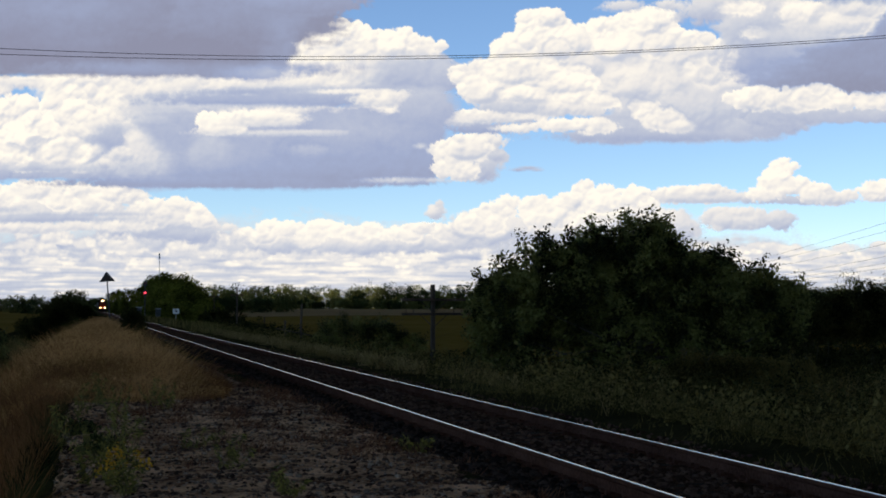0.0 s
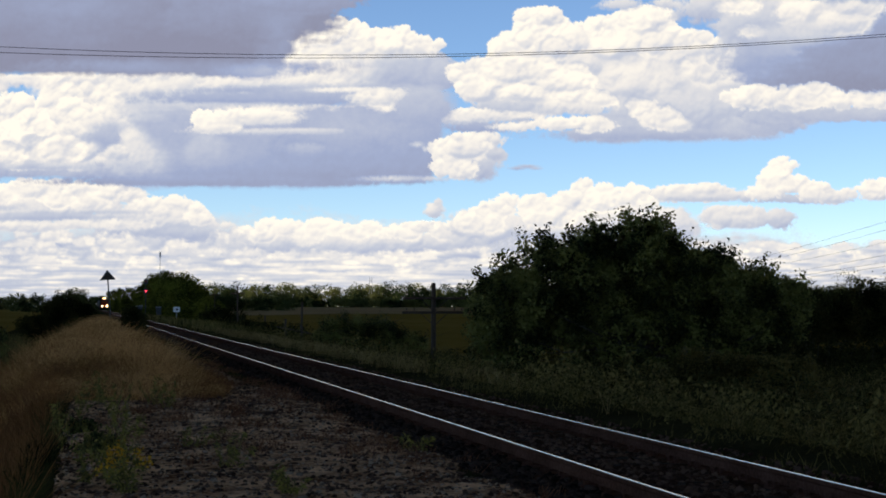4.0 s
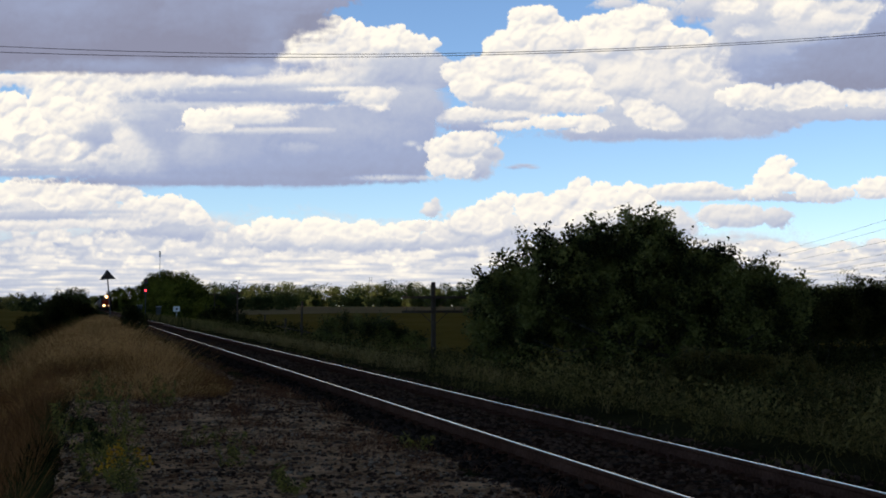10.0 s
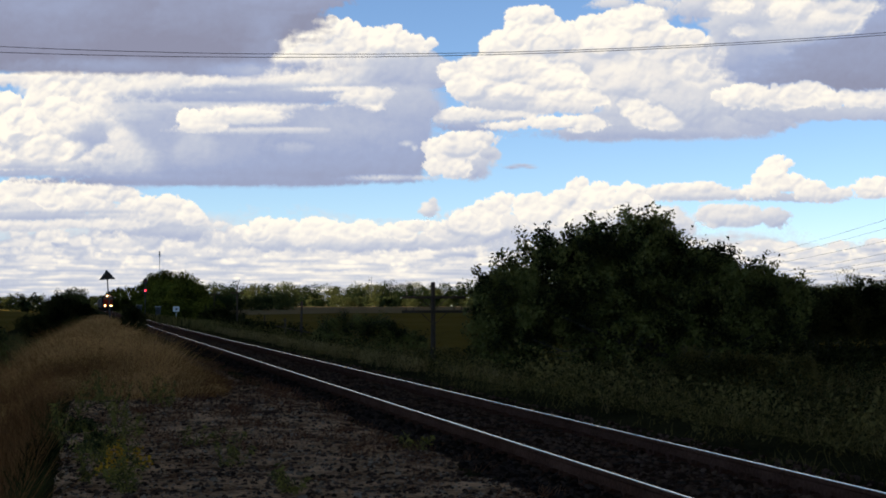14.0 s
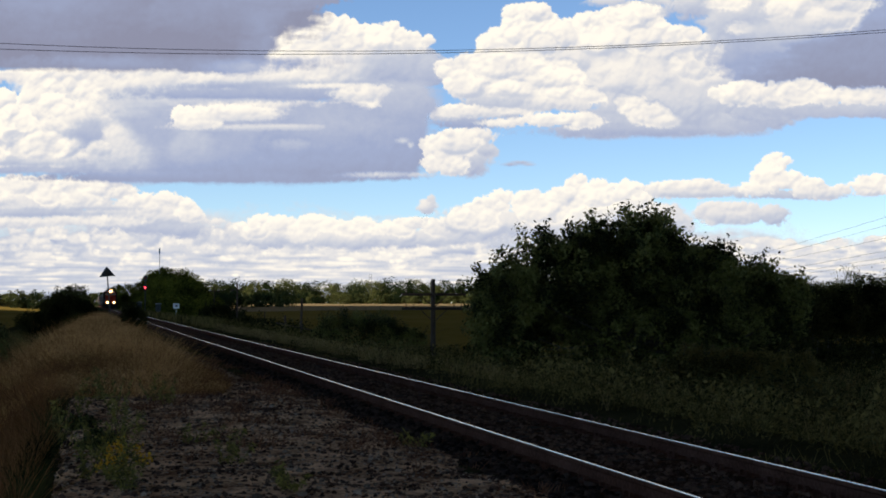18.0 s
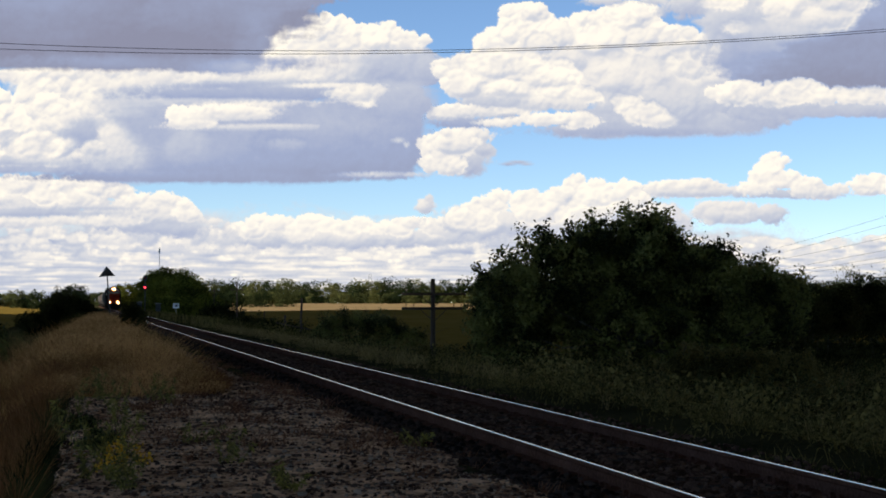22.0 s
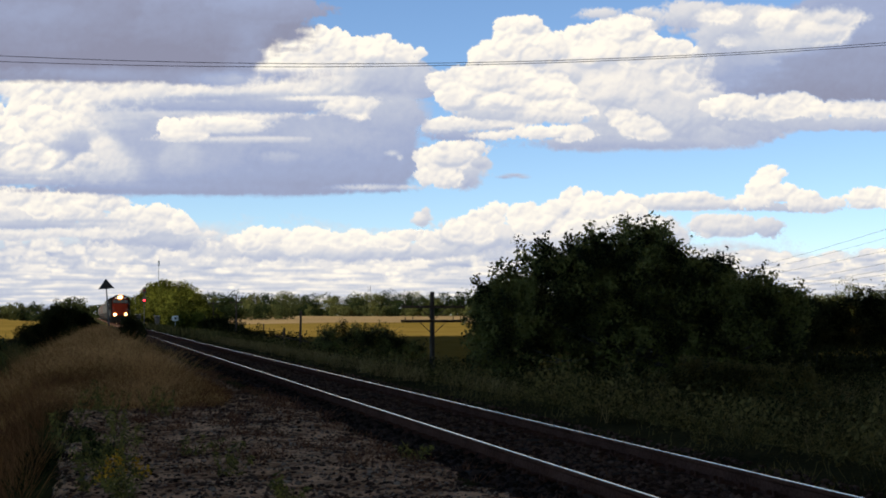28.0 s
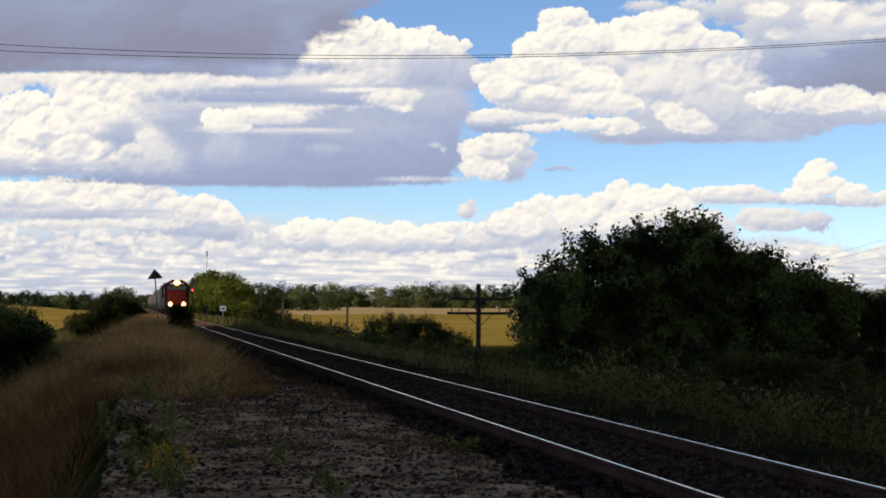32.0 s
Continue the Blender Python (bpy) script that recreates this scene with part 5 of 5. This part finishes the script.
def locomotive(lit=True):
    ob = empty("locomotive", pose(TRACK, 600, 0), "red-nosed black diesel freight locomotive" + (" with lit headlights" if lit else " trailing unlit behind the first"), "locomotive")
    lamp = M_LAMP if lit else M_GLASS
    L = 22.0
    part("frame", box(bmesh.new(), 0, L / 2, 1.35, 3.0, L - 0.6, 0.35, 0.04), M_BLACK, ob)
    bm = bmesh.new()
    prism(bm, [(-1.5, 1.5), (1.5, 1.5), (1.5, 3.9), (1.25, 4.45), (0.7, 4.72), (-0.7, 4.72), (-1.25, 4.45), (-1.5, 3.9)], 2.0, 4.6)
    cab = part("cab", bm, M_BLACK, ob, "black cab")
    bm = bmesh.new()
    prism(bm, [(-1.22, 1.55), (1.22, 1.55), (1.22, 3.95), (0.95, 4.38), (0.55, 4.55), (-0.55, 4.55), (-0.95, 4.38), (-1.22, 3.95)], 1.955, 1.995)
    part("cab_front", bm, M_RED, cab, "red cab front")
    bm = bmesh.new()
    prism(bm, [(-1.05, 1.5), (1.05, 1.5), (1.05, 3.0), (0.85, 3.35), (-0.85, 3.35), (-1.05, 3.0)], 0.7, 2.02)
    nose = part("nose", bm, M_RED, ob, "red short nose")
    part("nose_door", box(bmesh.new(), 0.25, 0.69, 2.4, 0.6, 0.04, 1.5, 0.015), M_RED, nose)
    for x in (-0.9, -0.31, 0.31, 0.9):
        part("windscreen", box(bmesh.new(), x, 1.94, 3.75, 0.52, 0.05, 0.55, 0.02), M_GLASS, cab, "dark cab window")
    for s in (-1, 1):
        part("side_window", box(bmesh.new(), s * 1.505, 3.3, 3.3, 0.05, 1.1, 0.6, 0.02), M_GLASS, cab, "dark side window")
        part("number_box", box(bmesh.new(), s * 0.62, 1.93, 4.30, 0.42, 0.06, 0.18, 0.02), M_WHITE, cab, "small number box")
    bm = bmesh.new()
    prism(bm, [(-1.35, 1.5), (1.35, 1.5), (1.35, 4.0), (1.0, 4.4), (-1.0, 4.4), (-1.35, 4.0)], 4.62, L - 1.2)
    hood = part("long_hood", bm, M_BLACK, ob, "black engine hood")
    for y in (8, 10, 12, 14):
        part("hood_door", box(bmesh.new(), -1.365, y, 2.7, 0.03, 1.7, 1.8, 0.01), M_BLACK, hood)
    part("radiator", box(bmesh.new(), 0, L - 4, 4.3, 2.9, 3.4, 0.5, 0.05), M_BLACK, hood)
    part("exhaust", box(bmesh.new(), 0, 9.5, 4.5, 0.5, 1.2, 0.3, 0.03), M_BLACK, hood)
    part("roof", box(bmesh.new(), 0, 3.3, 4.74, 1.5, 2.6, 0.06, 0.02), M_BLACK, cab, "black cab roof")
    # glowing disc added behind the headlights as their halo of glare
    if lit:
        part("halo_disc", rod(bmesh.new(), (0, 1.90, 4.42), (0, 1.97, 4.42), 0.40, 0.40, 20), M_HALO, cab, "warm glowing disc added as the halo round the headlights")
    for x in (-0.14, 0.14):
        bm = rod(bmesh.new(), (x, 1.86, 4.42), (x, 1.96, 4.42), 0.17, 0.17, 16)
        part("headlight", bm, lamp, cab, "glowing headlight" if lit else "unlit headlight")
    pilot = bmesh.new()
    prism(pilot, [(-1.45, 0.35), (1.45, 0.35), (1.5, 1.52), (-1.5, 1.52)], 0.0, 0.35)
    pl = part("pilot", pilot, M_BLACK, ob, "black front pilot plate")
    part("coupler", box(bmesh.new(), 0, -0.25, 0.95, 0.3, 0.5, 0.35, 0.06), M_BLACK, pl)
    for s in (-1, 1):
        d = part("ditch_light_box", box(bmesh.new(), s * 0.82, 0.12, 1.68, 0.34, 0.3, 0.3, 0.03), M_BLACK, ob)
        # the same added halo disc behind each ditch light
        if lit:
            part("halo_disc", rod(bmesh.new(), (s * 0.82, -0.04, 1.68), (s * 0.82, -0.02, 1.68), 0.30, 0.30, 20), M_HALO, d, "warm glowing disc added as the lamp's halo")
        part("ditch_light", rod(bmesh.new(), (s * 0.82, -0.07, 1.68), (s * 0.82, 0.0, 1.68), 0.17, 0.17, 16), lamp, d, "glowing ditch light" if lit else "unlit ditch light")
        bm = bmesh.new()
        for z in (2.0, 2.45):
            rod(bm, (s * 0.9, 0.1, z), (s * 1.5, 0.1, z), 0.025, 0.025, 6)
        for x in (0.9, 1.5):
            rod(bm, (s * x, 0.1, 1.5), (s * x, 0.1, 2.45), 0.025, 0.025, 6)
        rod(bm, (s * 1.5, 4.7, 2.45), (s * 1.5, L - 0.6, 2.45), 0.025, 0.025, 6)
        for y in range(5, 22, 2):
            rod(bm, (s * 1.5, y, 1.5), (s * 1.5, y, 2.45), 0.025, 0.025, 6)
        part("handrail", bm, M_SIGN, ob, "dark metal handrail")
        part("step", box(bmesh.new(), s * 1.35, 0.7, 0.8, 0.3, 0.5, 1.0, 0.03), M_BLACK, ob)
    part("fuel_tank", box(bmesh.new(), 0, L / 2, 0.75, 2.6, 5.0, 0.85, 0.12), M_BLACK, ob)
    for y0 in (4.0, L - 4.0):
        truck = part("truck", box(bmesh.new(), 0, y0, 0.75, 2.4, 4.4, 0.35, 0.06), M_BLACK, ob)
        for dy in (-1.7, 0, 1.7):
            wheelset(truck, y0 + dy)
    return ob


def hopper(mat, label):
    ob = empty("hopper_car", pose(TRACK, 640, 0), label, "freight car", "cars of the train")
    L = 16.4
    bm = bmesh.new()
    prism(bm, [(-1.0, 1.5), (1.0, 1.5), (1.52, 2.0), (1.56, 3.9), (1.1, 4.5), (-1.1, 4.5), (-1.56, 3.9), (-1.52, 2.0)], 1.2, L - 1.2)
    body = part("body", bm, mat, ob)
    for i in range(9):
        for s in (-1, 1):
            part("rib", box(bmesh.new(), s * 1.57, 2.2 + i * 1.5, 2.95, 0.08, 0.12, 1.85, 0.01), mat, body)
    part("roof_walk", box(bmesh.new(), 0, L / 2, 4.6, 0.7, L - 2.6, 0.06, 0.01), M_GREYMETAL, body)
    for i in range(4):
        bm = bmesh.new()
        bmesh.ops.create_cone(bm, cap_ends=True, segments=4, radius1=0.6, radius2=1.8, depth=1.1, matrix=Matrix.Translation((0, 3.2 + i * 3.35, 1.0)) @ pose(0, 0, 0, 0, 0, 45))
        part("hopper_outlet", bm, mat, body)
    part("sill", box(bmesh.new(), 0, L / 2, 1.2, 0.6, L - 0.6, 0.35, 0.03), M_BLACK, ob)
    for s in (0.3, L - 0.3):
        part("coupler", box(bmesh.new(), 0, s, 0.95, 0.28, 0.6, 0.3, 0.05), M_BLACK, ob)
    for y0 in (2.0, L - 2.0):
        truck = part("truck", box(bmesh.new(), 0, y0, 0.65, 2.3, 2.6, 0.3, 0.06), M_BLACK, ob)
        for dy in (-0.85, 0.85):
            wheelset(truck, y0 + dy, 0.42)
    return ob


START, FINISH = 574.0, 181.0
train = [(locomotive(), 0.0), (locomotive(False), 22.4)]
first = hopper(M_HOPPER, "pale grey covered hopper car of the train")
second = hopper(M_BROWNCAR, "brown covered hopper car of the train")
train += [(first, 45.0), (second, 45.0 + 16.8 * 6)]
for i in range(1, 16):
    if i != 6:
        train.append((copy_thing(second if i in (11,) else first, pose(TRACK, 640 + 17 * i, 0)), 45.0 + 16.8 * i))


# ---- a car on the gravel road ----
def passenger_car():
    ob = empty("car", pose(80, 60, -1.4), "dull grey passenger car passing on the gravel road", "car")
    bm = bmesh.new()
    prism(bm, [(-2.2, 0.35), (2.15, 0.35), (2.2, 0.75), (1.9, 0.86), (0.95, 0.92), (-2.0, 0.95), (-2.25, 0.8)], -0.86, 0.86)
    body = part("body", bm, M_SILVER, ob, "dull grey car body")
    bm = bmesh.new()
    prism(bm, [(-1.9, 0.90), (1.0, 0.88), (0.35, 1.33), (-1.3, 1.36)], -0.74, 0.74)
    cabin = part("cabin", bm, M_SILVER, ob, "dull grey roof and pillars")
    for s in (-1, 1):
        for x0, x1 in ((-1.6, -0.55), (-0.45, 0.62)):
            bm = bmesh.new()
            bw = [bm.verts.new((x, s * 0.75, z)) for x, z in ((x0, 0.95), (x1, 0.95), (x1 - 0.25 * (x1 > 0), 1.27), (x0 + 0.22 * (x0 < -1), 1.27))]
            bm.faces.new(bw)
            bmesh.ops.solidify(bm, geom=bm.faces[:], thickness=0.02)
            part("side_window", bm, M_GLASS, cabin, "dark side window")
        for x in (-1.35, 1.35):
            wheel = part("wheel", rod(bmesh.new(), (x, s * 0.66, 0.31), (x, s * 0.88, 0.31), 0.31, 0.31, 18), M_BLACK, ob, "black tyre")
            part("rim", rod(bmesh.new(), (x, s * 0.88, 0.31), (x, s * 0.895, 0.31), 0.19, 0.19, 12), M_GREYMETAL, wheel, "grey wheel rim")
        part("headlight", box(bmesh.new(), 2.17, s * 0.62, 0.68, 0.06, 0.3, 0.14, 0.02), M_GLASS, body)
        part("tail_light", box(bmesh.new(), -2.22, s * 0.68, 0.74, 0.05, 0.22, 0.16, 0.02), M_RED, body)
    return ob


def road_pose(across, far=69.0, turned=180.0):
    q = spot(across, far)
    return pose(q.x, q.y, -1.55, 0, 0, turned - HEADING)


CAR = passenger_car()
CAR_ROWS = [(0, road_pose(70)), (9.0, road_pose(49)), (12.0, road_pose(27.0)), (13.0, road_pose(18.9)), (14.0, road_pose(13.0)), (15.5, road_pose(10.2, 71, 120)), (18, road_pose(10.4, 80, 80)), (32, road_pose(12.0, 88, 75))]


def motions():
    walk(CAR, CAR_ROWS)
    for ob, rows in MOVERS:
        walk(ob, rows)
    for ob, back in train:
        walk(ob, [(0, pose(line_x(START + back), START + back, 0, 0, 0, -0.26)), (32, pose(line_x(FINISH + back), FINISH + back, 0, 0, 0, -0.26))])


motions()
